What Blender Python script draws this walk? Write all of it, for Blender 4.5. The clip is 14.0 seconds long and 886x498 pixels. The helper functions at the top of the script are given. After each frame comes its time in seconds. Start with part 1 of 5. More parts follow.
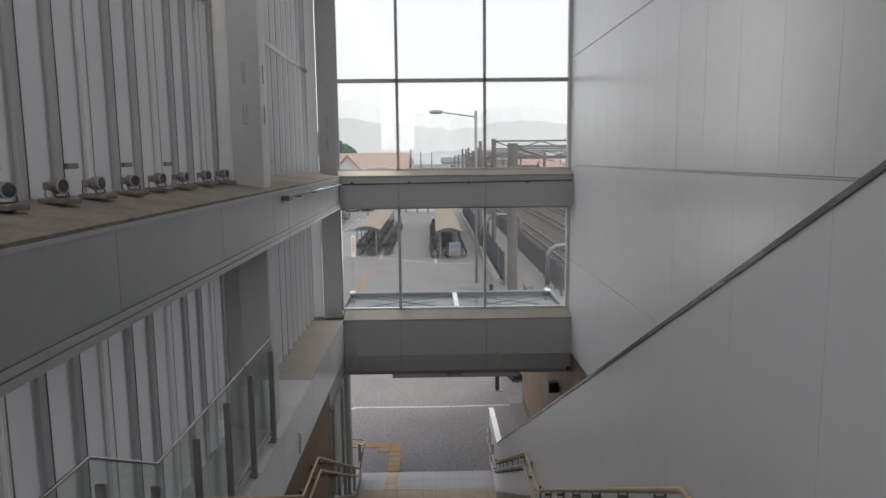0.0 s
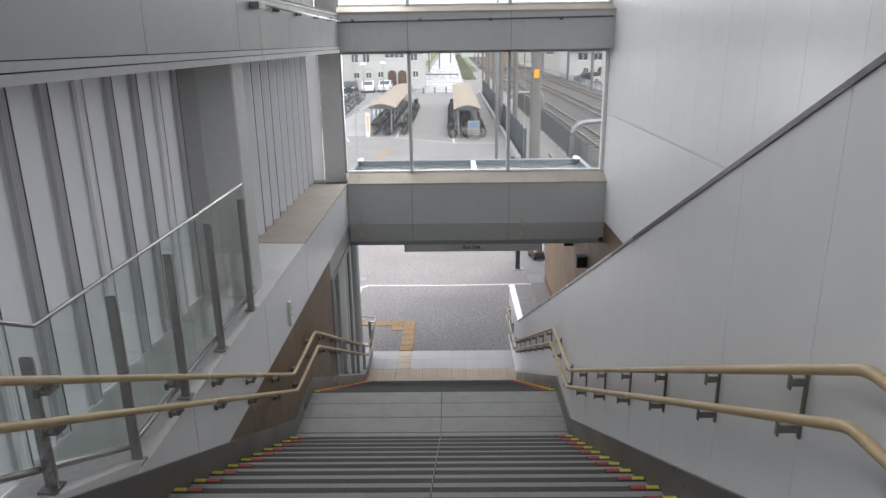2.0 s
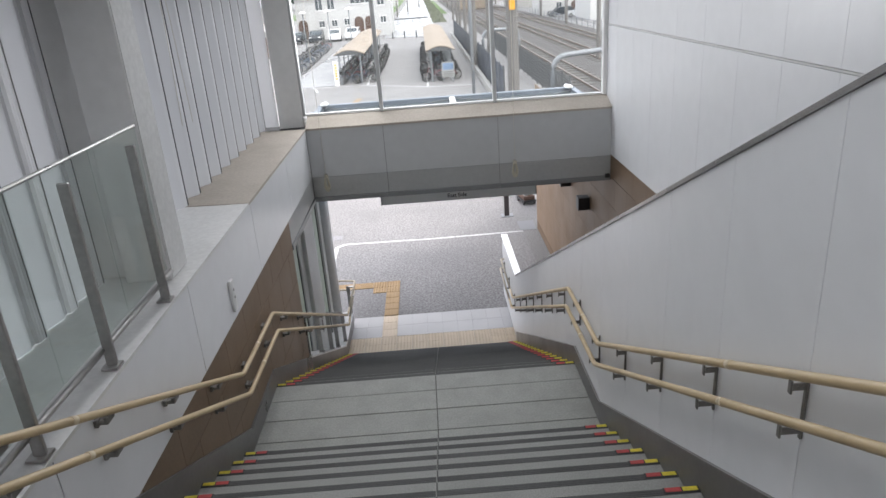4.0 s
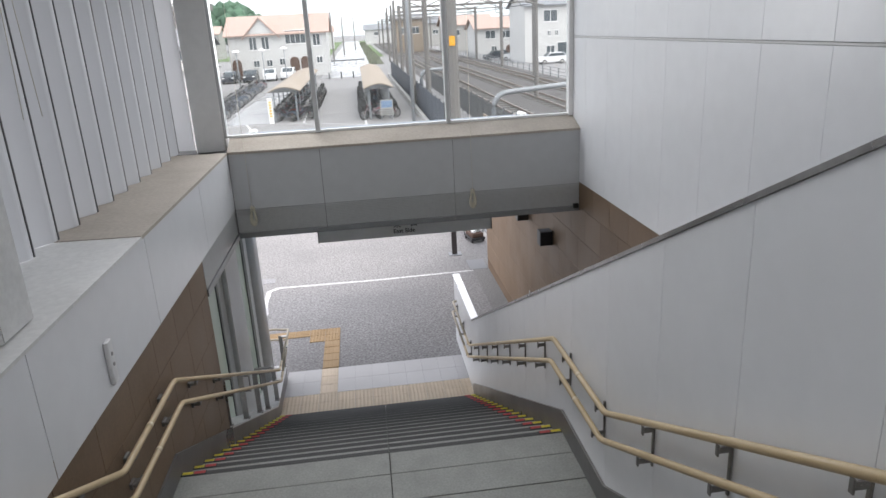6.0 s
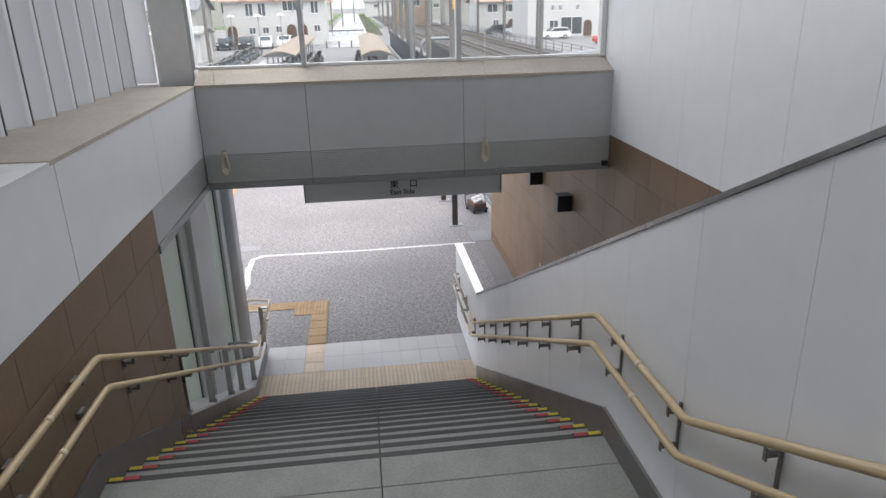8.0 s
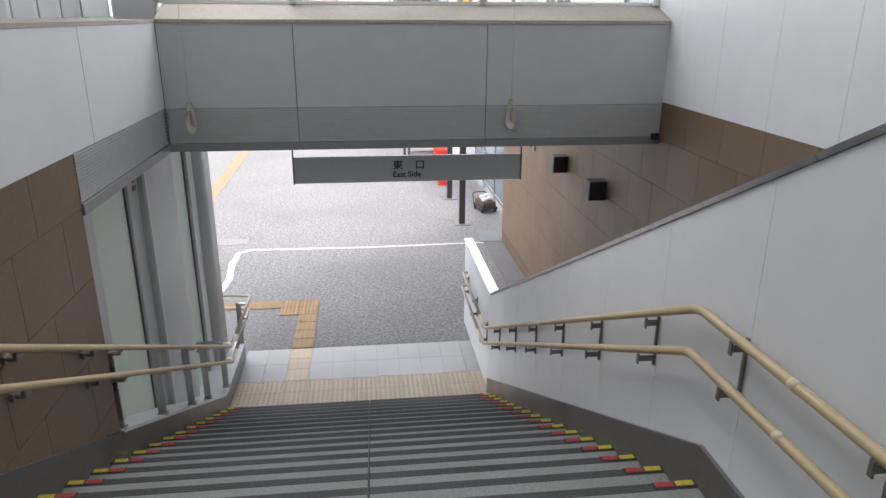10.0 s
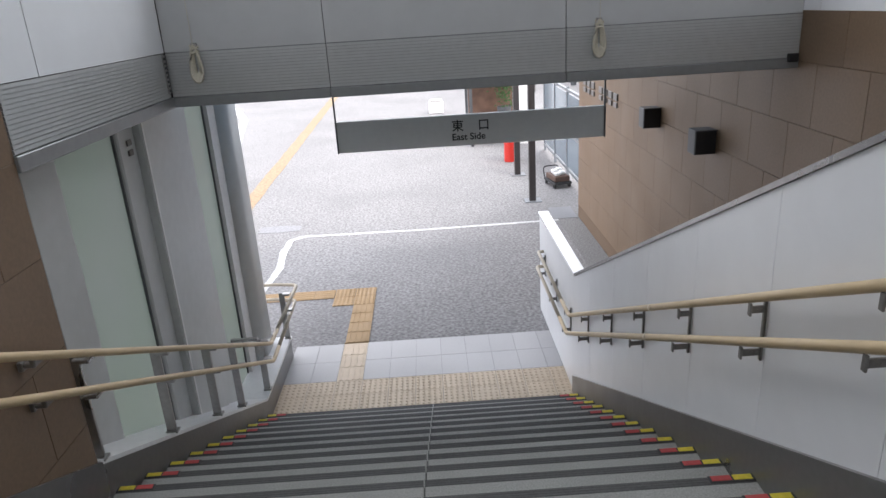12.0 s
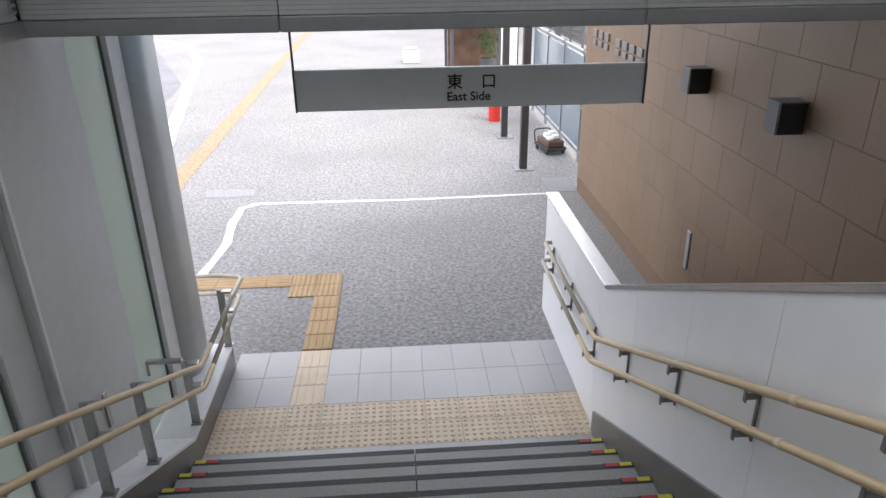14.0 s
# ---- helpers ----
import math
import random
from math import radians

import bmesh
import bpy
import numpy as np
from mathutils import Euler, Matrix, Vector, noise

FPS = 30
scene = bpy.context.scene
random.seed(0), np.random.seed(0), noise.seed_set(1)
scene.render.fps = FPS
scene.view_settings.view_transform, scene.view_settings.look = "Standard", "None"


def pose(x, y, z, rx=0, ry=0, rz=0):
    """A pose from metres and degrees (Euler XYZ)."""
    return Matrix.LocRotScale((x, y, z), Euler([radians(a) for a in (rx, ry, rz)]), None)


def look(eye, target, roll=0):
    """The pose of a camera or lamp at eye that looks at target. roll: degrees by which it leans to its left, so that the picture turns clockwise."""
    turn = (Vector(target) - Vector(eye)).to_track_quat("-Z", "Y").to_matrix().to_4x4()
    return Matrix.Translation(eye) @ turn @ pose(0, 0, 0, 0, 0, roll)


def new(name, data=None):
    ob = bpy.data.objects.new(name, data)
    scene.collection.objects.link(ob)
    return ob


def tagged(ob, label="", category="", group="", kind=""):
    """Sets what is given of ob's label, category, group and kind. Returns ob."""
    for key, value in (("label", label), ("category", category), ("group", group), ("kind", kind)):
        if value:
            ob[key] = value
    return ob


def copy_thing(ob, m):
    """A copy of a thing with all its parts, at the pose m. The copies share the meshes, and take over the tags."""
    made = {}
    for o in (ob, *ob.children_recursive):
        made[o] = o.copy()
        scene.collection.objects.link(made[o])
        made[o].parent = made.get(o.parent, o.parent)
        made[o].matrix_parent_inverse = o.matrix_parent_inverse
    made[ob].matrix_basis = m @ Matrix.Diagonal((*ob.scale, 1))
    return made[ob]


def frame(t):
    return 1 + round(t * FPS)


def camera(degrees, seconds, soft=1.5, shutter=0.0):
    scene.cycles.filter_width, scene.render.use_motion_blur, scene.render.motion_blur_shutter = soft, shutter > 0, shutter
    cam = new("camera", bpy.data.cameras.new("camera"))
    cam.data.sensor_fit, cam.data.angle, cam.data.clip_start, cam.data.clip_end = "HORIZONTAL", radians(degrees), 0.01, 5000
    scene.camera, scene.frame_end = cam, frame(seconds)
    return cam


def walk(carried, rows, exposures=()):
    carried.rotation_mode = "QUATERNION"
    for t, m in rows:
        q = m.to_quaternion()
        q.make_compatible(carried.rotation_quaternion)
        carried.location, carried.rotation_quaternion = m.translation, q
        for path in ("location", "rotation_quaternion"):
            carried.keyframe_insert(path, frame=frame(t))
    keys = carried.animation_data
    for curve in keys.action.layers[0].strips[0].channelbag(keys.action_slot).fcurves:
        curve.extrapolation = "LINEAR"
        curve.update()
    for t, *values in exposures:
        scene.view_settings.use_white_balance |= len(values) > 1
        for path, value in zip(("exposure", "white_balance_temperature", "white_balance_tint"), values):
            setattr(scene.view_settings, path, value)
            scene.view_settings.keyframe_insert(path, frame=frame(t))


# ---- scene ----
cam = camera(66.0, 14.0)
EXPOSURES = [(0.0, 0.30, 6850, 10), (0.3, 0.70, 6800, 10), (0.6, 1.02, 6800, 10), (1.5, 1.20, 6720, 10), (4.3, 1.56, 6590, 10), (5.2, 1.57, 6590, 10),
             (6.5, 1.27, 6590, 10), (8.0, 1.34, 6590, 10), (10.5, 1.60, 6500, 10), (12.0, 1.63, 6430, 10), (13.0, 1.57, 6450, 10), (14.0, 1.66, 6480, 10)]
PATH = [
    (0, (0.359, 0.394, 7.646), (0.39, 2.377, 7.382), -0.6),
    (0.5, (0.405, 0.795, 7.38), (0.399, 2.719, 6.834), -2.5),
    (1, (0.428, 1.184, 7.198), (0.422, 3.103, 6.635), -0.8),
    (1.5, (0.41, 1.561, 7.005), (0.407, 3.483, 6.452), -1.0),
    (2, (0.412, 1.925, 6.847), (0.385, 3.838, 6.264), -0.8),
    (2.2, (0.387, 1.975, 6.784), (0.368, 3.877, 6.163), -1.0),
    (4.3, (0.375, 3.862, 6.259), (0.386, 5.727, 5.535), -4.5),
    (4.5, (0.367, 3.998, 6.208), (0.372, 5.866, 5.494), -4.5),
    (5, (0.377, 4.35, 6.067), (0.458, 6.213, 5.344), -4.6),
    (5.5, (0.331, 4.639, 5.96), (0.47, 6.506, 5.255), -2.6),
    (6, (0.27, 4.944, 5.837), (0.475, 6.834, 5.216), -3.1),
    (6.5, (0.258, 5.212, 5.704), (0.478, 7.106, 5.1), -3.4),
    (7, (0.23, 5.535, 5.53), (0.45, 7.412, 4.876), -2.9),
    (7.5, (0.277, 5.795, 5.396), (0.479, 7.649, 4.674), -1.9),
    (8, (0.274, 6.15, 5.234), (0.49, 8.018, 4.552), -1.5),
    (8.2, (0.318, 6.289, 5.147), (0.523, 8.157, 4.463), -2.0),
    (10.3, (0.293, 7.617, 4.485), (0.513, 9.496, 3.837), 0.4),
    (10.5, (0.308, 7.759, 4.464), (0.494, 9.61, 3.73), -1.3),
    (11, (0.388, 8.068, 4.22), (0.463, 9.932, 3.497), -3.7),
    (11.5, (0.4, 8.306, 4.097), (0.38, 10.172, 3.378), -3.5),
    (12, (0.394, 8.641, 3.938), (0.414, 10.523, 3.262), -3.6),
    (12.5, (0.339, 9.105, 3.798), (0.387, 11.012, 3.196), -4.3),
    (13, (0.307, 9.569, 3.759), (0.439, 11.477, 3.176), -4.9),
    (13.5, (0.24, 9.933, 3.741), (0.341, 11.835, 3.131), -3.4),
    (14, (0.238, 10.387, 3.691), (0.352, 12.213, 2.883), -0.8),
]
walk(cam, [(t, look(eye, target, roll)) for t, eye, target, roll in PATH], EXPOSURES)

# ---- world and light: an overcast day ----
world = bpy.data.worlds.new("world")
scene.world = world
world.use_nodes = True
wn = world.node_tree.nodes
sky = wn.new("ShaderNodeTexSky")
sky.sky_type, sky.sun_disc = "NISHITA", False
sky.sun_elevation, sky.sun_rotation = radians(50), radians(140)
sky.air_density, sky.dust_density, sky.ozone_density = 1.0, 6.0, 1.0
grey = wn.new("ShaderNodeMixRGB")
grey.inputs[0].default_value = 0.8
grey.inputs[2].default_value = (9.8, 9.75, 10.35, 1)
world.node_tree.links.new(sky.outputs[0], grey.inputs[1])
world.node_tree.links.new(grey.outputs[0], wn["Background"].inputs[0])
wn["Background"].inputs[1].default_value = 0.12

sun = new("sun", bpy.data.lights.new("sun", "SUN"))
sun.data.energy, sun.data.angle, sun.data.color = 0.7, radians(25), (1, 0.97, 0.93)
sun.matrix_world = look((0, 0, 30), (-12, 14, 0))


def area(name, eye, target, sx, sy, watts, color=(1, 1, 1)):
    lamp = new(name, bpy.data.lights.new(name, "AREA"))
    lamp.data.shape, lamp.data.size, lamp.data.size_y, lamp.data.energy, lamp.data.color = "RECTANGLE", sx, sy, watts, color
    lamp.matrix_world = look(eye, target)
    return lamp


# sky light through the tall glazed end, plus added fill lamps from unseen openings behind and above
area("sky_light_window", (-0.84, 13.95, 8.2), (1.0, 0, 4.6), 1.2, 6.0, 52, (0.97, 0.975, 1))
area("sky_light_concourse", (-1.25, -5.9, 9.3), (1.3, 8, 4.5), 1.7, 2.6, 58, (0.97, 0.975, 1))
area("sky_light_roof", (-1.68, 4.0, 11.5), (-1.68, 4.001, 0.0), 1.1, 14.0, 36, (0.97, 0.975, 1))

# ---- materials ----


def mat(name, color, rough=0.6, metal=0.0, grain=40.0, amount=0.12, bump=0.0, stain=0.0, stain_scale=1.2, tint=None, vary=0.0, spec=0.5, rvar=0.08):
    """A procedural surface: colour with fine grain, broad stains, roughness that follows them, and a fine relief."""
    m = bpy.data.materials.new(name)
    m.use_nodes = True
    n, l = m.node_tree.nodes, m.node_tree.links
    b = n["Principled BSDF"]
    b.inputs["Metallic"].default_value = metal
    b.inputs["Specular IOR Level"].default_value = spec
    co = n.new("ShaderNodeTexCoord")
    fine = n.new("ShaderNodeTexNoise")
    fine.inputs["Scale"].default_value, fine.inputs["Detail"].default_value = grain, 4
    broad = n.new("ShaderNodeTexNoise")
    broad.inputs["Scale"].default_value, broad.inputs["Detail"].default_value = stain_scale, 5
    geo = n.new("ShaderNodeNewGeometry")
    l.new(geo.outputs["Position"], fine.inputs["Vector"])
    l.new(geo.outputs["Position"], broad.inputs["Vector"])
    c = n.new("ShaderNodeRGB")
    c.outputs[0].default_value = (*color, 1)
    out = c.outputs[0]

    def mult(fac_socket, low, high, src):
        r = n.new("ShaderNodeMapRange")
        r.inputs[1].default_value, r.inputs[2].default_value, r.inputs[3].default_value, r.inputs[4].default_value = 0.3, 0.7, low, high
        l.new(fac_socket, r.inputs[0])
        mx = n.new("ShaderNodeMixRGB")
        mx.blend_type, mx.inputs[0].default_value = "MULTIPLY", 1
        l.new(src, mx.inputs[1])
        l.new(r.outputs[0], mx.inputs[2])
        return mx.outputs[0]

    out = mult(fine.outputs[0], 1 - amount, 1 + amount * 0.6, out)
    if vary:
        info = n.new("ShaderNodeObjectInfo")
        r = n.new("ShaderNodeMapRange")
        r.inputs[3].default_value, r.inputs[4].default_value = 1 - vary, 1 + vary * 0.5
        l.new(info.outputs["Random"], r.inputs[0])
        mx = n.new("ShaderNodeMixRGB")
        mx.blend_type, mx.inputs[0].default_value = "MULTIPLY", 1
        l.new(out, mx.inputs[1])
        l.new(r.outputs[0], mx.inputs[2])
        out = mx.outputs[0]
    if stain:
        r = n.new("ShaderNodeMapRange")
        r.inputs[1].default_value, r.inputs[2].default_value, r.inputs[4].default_value = 0.45, 0.7, stain
        l.new(broad.outputs[0], r.inputs[0])
        mx = n.new("ShaderNodeMixRGB")
        l.new(r.outputs[0], mx.inputs[0])
        l.new(out, mx.inputs[1])
        mx.inputs[2].default_value = (*(tint or [k * 0.55 for k in color]), 1)
        out = mx.outputs[0]
    l.new(out, b.inputs["Base Color"])
    r = n.new("ShaderNodeMapRange")
    r.inputs[1].default_value, r.inputs[2].default_value = 0.3, 0.7
    r.inputs[3].default_value, r.inputs[4].default_value = max(rough - rvar, 0.03), min(rough + rvar, 1)
    l.new(broad.outputs[0], r.inputs[0])
    l.new(r.outputs[0], b.inputs["Roughness"])
    if bump:
        k = n.new("ShaderNodeBump")
        k.inputs["Strength"].default_value, k.inputs["Distance"].default_value = 0.6, bump
        l.new(fine.outputs[0], k.inputs["Height"])
        l.new(k.outputs[0], b.inputs["Normal"])
    return m


def glass(name, color, rough=0.0, alpha=0.12):
    """A clear or frosted pane: mostly straight through, with real gloss."""
    m = bpy.data.materials.new(name)
    m.use_nodes = True
    n, l = m.node_tree.nodes, m.node_tree.links
    clear = n.new("ShaderNodeBsdfTransparent")
    clear.inputs[0].default_value = (*color, 1)
    gloss = n.new("ShaderNodeBsdfGlossy")
    gloss.inputs["Roughness"].default_value = rough
    facing = n.new("ShaderNodeLayerWeight")
    power = n.new("ShaderNodeMath")
    power.operation, power.inputs[1].default_value = "POWER", 5.0
    facing.inputs[0].default_value = 0.5
    l.new(facing.outputs["Facing"], power.inputs[0])
    lw = n.new("ShaderNodeMapRange")
    lw.inputs[3].default_value, lw.inputs[4].default_value = 0.03, 0.7
    l.new(power.outputs[0], lw.inputs[0])
    mx = n.new("ShaderNodeMixShader")
    l.new(lw.outputs[0], mx.inputs[0])
    l.new(clear.outputs[0], mx.inputs[1])
    l.new(gloss.outputs[0], mx.inputs[2])
    dust_haze = n.new("ShaderNodeBsdfDiffuse")
    dust_haze.inputs[0].default_value = (0.75, 0.8, 0.78, 1)
    m2 = n.new("ShaderNodeMixShader")
    m2.inputs[0].default_value = alpha
    l.new(mx.outputs[0], m2.inputs[1])
    l.new(dust_haze.outputs[0], m2.inputs[2])
    l.new(m2.outputs[0], n["Material Output"].inputs[0])
    return m


M_PANEL = mat("white_metal_panel", (0.83, 0.84, 0.858), 0.27, grain=6, amount=0.02, stain=0.03, stain_scale=0.35, tint=(0.66, 0.67, 0.68), rvar=0.0)
M_GREY = mat("grey_metal_panel", (0.40, 0.41, 0.412), 0.45, grain=8, amount=0.04, stain=0.12, stain_scale=0.8)
M_COLUMN = mat("grey_painted_steel", (0.50, 0.51, 0.51), 0.45, grain=12, amount=0.05, stain=0.12)
M_LEDGE = mat("dusty_beige_sill", (0.44, 0.395, 0.34), 0.8, grain=30, amount=0.10, stain=0.35, stain_scale=2.0, bump=0.002, tint=(0.31, 0.27, 0.225))
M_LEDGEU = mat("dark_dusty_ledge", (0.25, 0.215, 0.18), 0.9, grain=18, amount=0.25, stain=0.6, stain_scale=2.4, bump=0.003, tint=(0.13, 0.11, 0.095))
M_DUSTY = mat("dusty_lamp_metal", (0.24, 0.22, 0.20), 0.75, grain=25, amount=0.2, stain=0.5, stain_scale=9, tint=(0.11, 0.10, 0.09))
M_LEDGEW = mat("pale_grey_coping", (0.72, 0.72, 0.71), 0.7, grain=25, amount=0.08, stain=0.2)
M_SHUTTER = mat("brushed_shutter_box", (0.50, 0.51, 0.51), 0.36, metal=0.35, grain=20, amount=0.05)
M_BEAM = mat("light_grey_beam_panel", (0.50, 0.51, 0.515), 0.42, grain=8, amount=0.03, stain=0.08, stain_scale=0.8)
M_DARK = mat("dark_steel_trim", (0.11, 0.115, 0.12), 0.45, metal=0.4, grain=30, amount=0.1)
M_COPING = mat("dark_aluminium_coping", (0.36, 0.355, 0.35), 0.24, metal=0.9, grain=20, amount=0.08)
M_SKIRT = mat("stainless_skirting", (0.215, 0.21, 0.207), 0.34, metal=0.6, grain=25, amount=0.06, stain=0.15)
M_STEEL = mat("brushed_steel", (0.42, 0.41, 0.40), 0.35, metal=0.8, grain=30, amount=0.1)
M_BRACKET = mat("bracket_steel", (0.22, 0.21, 0.20), 0.45, metal=0.5, grain=30, amount=0.15)
M_RAILW = mat("worn_handrail_sleeve", (0.46, 0.40, 0.31), 0.45, grain=14, amount=0.1, stain=0.2, stain_scale=3)
M_RAIL = mat("beige_handrail_sleeve", (0.55, 0.42, 0.245), 0.42, grain=14, amount=0.06, stain=0.15, stain_scale=3)
M_TREAD = mat("grey_stone_tread", (0.30, 0.302, 0.288), 0.75, grain=120, amount=0.22, bump=0.001, stain=0.2, stain_scale=2.5, vary=0.05)
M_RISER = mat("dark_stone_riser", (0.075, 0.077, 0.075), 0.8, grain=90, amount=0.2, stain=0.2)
M_NOSING = mat("ribbed_rubber_nosing", (0.075, 0.076, 0.076), 0.7, grain=80, amount=0.2)
M_SLAB = mat("speckled_landing_slab", (0.30, 0.305, 0.288), 0.7, grain=60, amount=0.14, bump=0.001, stain=0.22, stain_scale=5, vary=0.03)
M_JOINT = mat("dark_joint", (0.05, 0.05, 0.048), 0.9)
M_SEAM = mat("grey_panel_seam", (0.50, 0.50, 0.51), 0.8)
M_YELLOW = mat("yellow_step_marker", (0.60, 0.50, 0.04), 0.6, grain=60, amount=0.15)
M_RED = mat("red_step_marker", (0.42, 0.05, 0.05), 0.6, grain=60, amount=0.15)
M_BROWN = mat("brown_ceramic_tile", (0.20, 0.132, 0.080), 0.5, grain=50, amount=0.1, stain=0.15, stain_scale=1.0, vary=0.06, bump=0.0006)
M_GROUT = mat("brown_grout", (0.16, 0.107, 0.068), 0.9)
M_WTILE = mat("white_floor_tile", (0.375, 0.372, 0.375), 0.4, grain=60, amount=0.08, stain=0.12, vary=0.04)
M_TACT = mat("beige_tactile_tile", (0.60, 0.49, 0.36), 0.6, grain=60, amount=0.1, stain=0.2, stain_scale=3, vary=0.06)
M_TACTO = mat("yellow_tactile_paving", (0.35, 0.235, 0.12), 0.75, grain=80, amount=0.15, stain=0.3, stain_scale=3, vary=0.05)
M_FGROUT = mat("grey_floor_grout", (0.28, 0.28, 0.28), 0.9)
M_PLINTH = mat("white_plinth_slab", (0.80, 0.80, 0.80), 0.45, grain=20, amount=0.04, stain=0.15)


def frosted(name, color, opaque=0.4, rough=0.2, shade=(0.9, 0.95, 0.88)):
    """Frosted glass that lets daylight through softly; also gives the siding its added translucency."""
    m = bpy.data.materials.new(name)
    m.use_nodes = True
    n, l = m.node_tree.nodes, m.node_tree.links
    t = n.new("ShaderNodeBsdfTranslucent")
    tex = n.new("ShaderNodeTexNoise")
    tex.inputs["Scale"].default_value = 1.5
    mix = n.new("ShaderNodeMixRGB")
    mix.inputs[1].default_value, mix.inputs[2].default_value = (*color, 1), (color[0] * shade[0], color[1] * shade[1], color[2] * shade[2], 1)
    geo = n.new("ShaderNodeNewGeometry")
    l.new(geo.outputs["Position"], tex.inputs["Vector"])
    l.new(tex.outputs[0], mix.inputs[0])
    l.new(mix.outputs[0], t.inputs[0])
    p = n["Principled BSDF"]
    l.new(mix.outputs[0], p.inputs["Base Color"])
    p.inputs["Roughness"].default_value = rough
    mx = n.new("ShaderNodeMixShader")
    mx.inputs[0].default_value = opaque
    l.new(t.outputs[0], mx.inputs[1])
    l.new(p.outputs[0], mx.inputs[2])
    l.new(mx.outputs[0], n["Material Output"].inputs[0])
    return m


# plain siding made translucent so that it glows and brightens the hall
M_SIDING = frosted("white_siding_added_glow", (0.645, 0.655, 0.66), 0.36, 0.45, (0.94, 0.94, 0.95))
# lighter copy of the siding, for strips that should look lit
M_COVER = frosted("lightened_joint_cover", (0.74, 0.745, 0.75), 0.3, 0.45, (0.95, 0.95, 0.95))
M_FROST = frosted("frosted_green_glass", (0.50, 0.53, 0.505), 0.48)
# diffuse share raised so the pane veils the view like haze
M_GLASS = glass("window_glass", (0.95, 0.97, 0.97), 0.0, 0.055)
M_GUARD = glass("guard_glass", (0.93, 0.965, 0.95), 0.02, 0.05)
M_CLAD = mat("pale_grey_cladding", (0.545, 0.56, 0.55), 0.4, grain=12, amount=0.04, stain=0.1)
M_SIGN = mat("grey_sign_board", (0.69, 0.685, 0.66), 0.5, grain=20, amount=0.03)
M_INK = mat("black_lettering", (0.012, 0.012, 0.012), 0.5)
M_ROPE = mat("off_white_rope", (0.62, 0.585, 0.48), 0.9, grain=200, amount=0.3)
M_BLACK = mat("black_lamp_housing", (0.02, 0.02, 0.022), 0.5, grain=30, amount=0.1)
M_GAP = mat("dark_siding_gap_shade", (0.07, 0.07, 0.07), 0.8)
# darker copies of the siding: shade of the recesses put into the colour
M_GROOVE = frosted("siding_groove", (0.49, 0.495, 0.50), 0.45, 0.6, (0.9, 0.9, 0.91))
M_GROOVE2 = frosted("shaded_joint_cover", (0.61, 0.615, 0.62), 0.45, 0.5, (0.92, 0.92, 0.93))
M_LIP = mat("grey_shutter_lip", (0.27, 0.28, 0.285), 0.4, metal=0.4, grain=20, amount=0.06)
M_COLLAR = mat("pale_collar", (0.66, 0.56, 0.40), 0.4)
M_CEIL = mat("white_ceiling_board", (0.75, 0.75, 0.75), 0.8, grain=12, amount=0.04)


def asphalt_material():
    m = mat("worn_asphalt", (0.235, 0.23, 0.23), 0.9, grain=23, amount=0.5, bump=0.013, stain=0.32, stain_scale=0.4, tint=(0.145, 0.143, 0.147))
    return m


M_ASPHALT = asphalt_material()
M_ROADW = mat("worn_white_road_paint", (0.56, 0.56, 0.56), 0.8, grain=14, amount=0.4, bump=0.006, stain=0.3, stain_scale=5)
M_ROADY = mat("worn_yellow_road_paint", (0.29, 0.205, 0.125), 0.8, grain=14, amount=0.35, bump=0.006)
M_CONC = mat("weathered_concrete", (0.36, 0.355, 0.34), 0.85, grain=20, amount=0.15, stain=0.3)
M_BALLAST = mat("rusty_track_ballast", (0.075, 0.07, 0.068), 0.95, grain=9, amount=0.5, bump=0.03, stain=0.3, stain_scale=0.4)
M_RAILST = mat("rail_steel", (0.25, 0.2, 0.17), 0.4, metal=0.6)
M_FENCE = mat("dark_blue_grey_fence", (0.045, 0.055, 0.075), 0.6, grain=10, amount=0.2)
M_POLEC = mat("grey_concrete_pole", (0.155, 0.148, 0.14), 0.85, grain=15, amount=0.15)
M_POLES = mat("galvanised_pole", (0.24, 0.255, 0.27), 0.5, metal=0.3)
M_WHITE = mat("white_paint", (0.76, 0.76, 0.75), 0.5, grain=10, amount=0.04, stain=0.1)
M_STUCCO = mat("cream_stucco", (0.52, 0.52, 0.515), 0.9, grain=20, amount=0.06, stain=0.12, stain_scale=0.5)
# roof colour paled and greyed to include the haze in front of it
M_TERRA = mat("terracotta_roof_tile", (0.43, 0.315, 0.27), 0.8, grain=3, amount=0.25, vary=0.1)
M_SLATE = mat("grey_roof", (0.20, 0.21, 0.225), 0.7, grain=5, amount=0.2)
M_PANE = mat("dark_window_pane", (0.06, 0.075, 0.085), 0.1)
M_WOOD = mat("dark_door_wood", (0.09, 0.05, 0.035), 0.6)
M_SHEDROOF = mat("beige_shed_roof", (0.27, 0.22, 0.17), 0.7, grain=6, amount=0.08, stain=0.2, stain_scale=0.6)
M_TYRE = mat("black_rubber", (0.02, 0.02, 0.02), 0.8)
M_REDP = mat("red_paint", (0.55, 0.03, 0.02), 0.35)
M_HILL = mat("hazy_wooded_hill", (0.085, 0.15, 0.10), 1.0, grain=0.08, amount=0.4, spec=0.0)
# haze over the far hills is painted as a near-sky colour
M_HAZE = mat("far_hill_painted_haze", (0.71, 0.735, 0.745), 1.0, grain=0.01, amount=0.05, spec=0.0)
M_LEAF = mat("green_leaf", (0.06, 0.13, 0.04), 0.8, grain=2, amount=0.4)
M_AMBER = mat("amber_sign_plate", (0.75, 0.36, 0.02), 0.5)

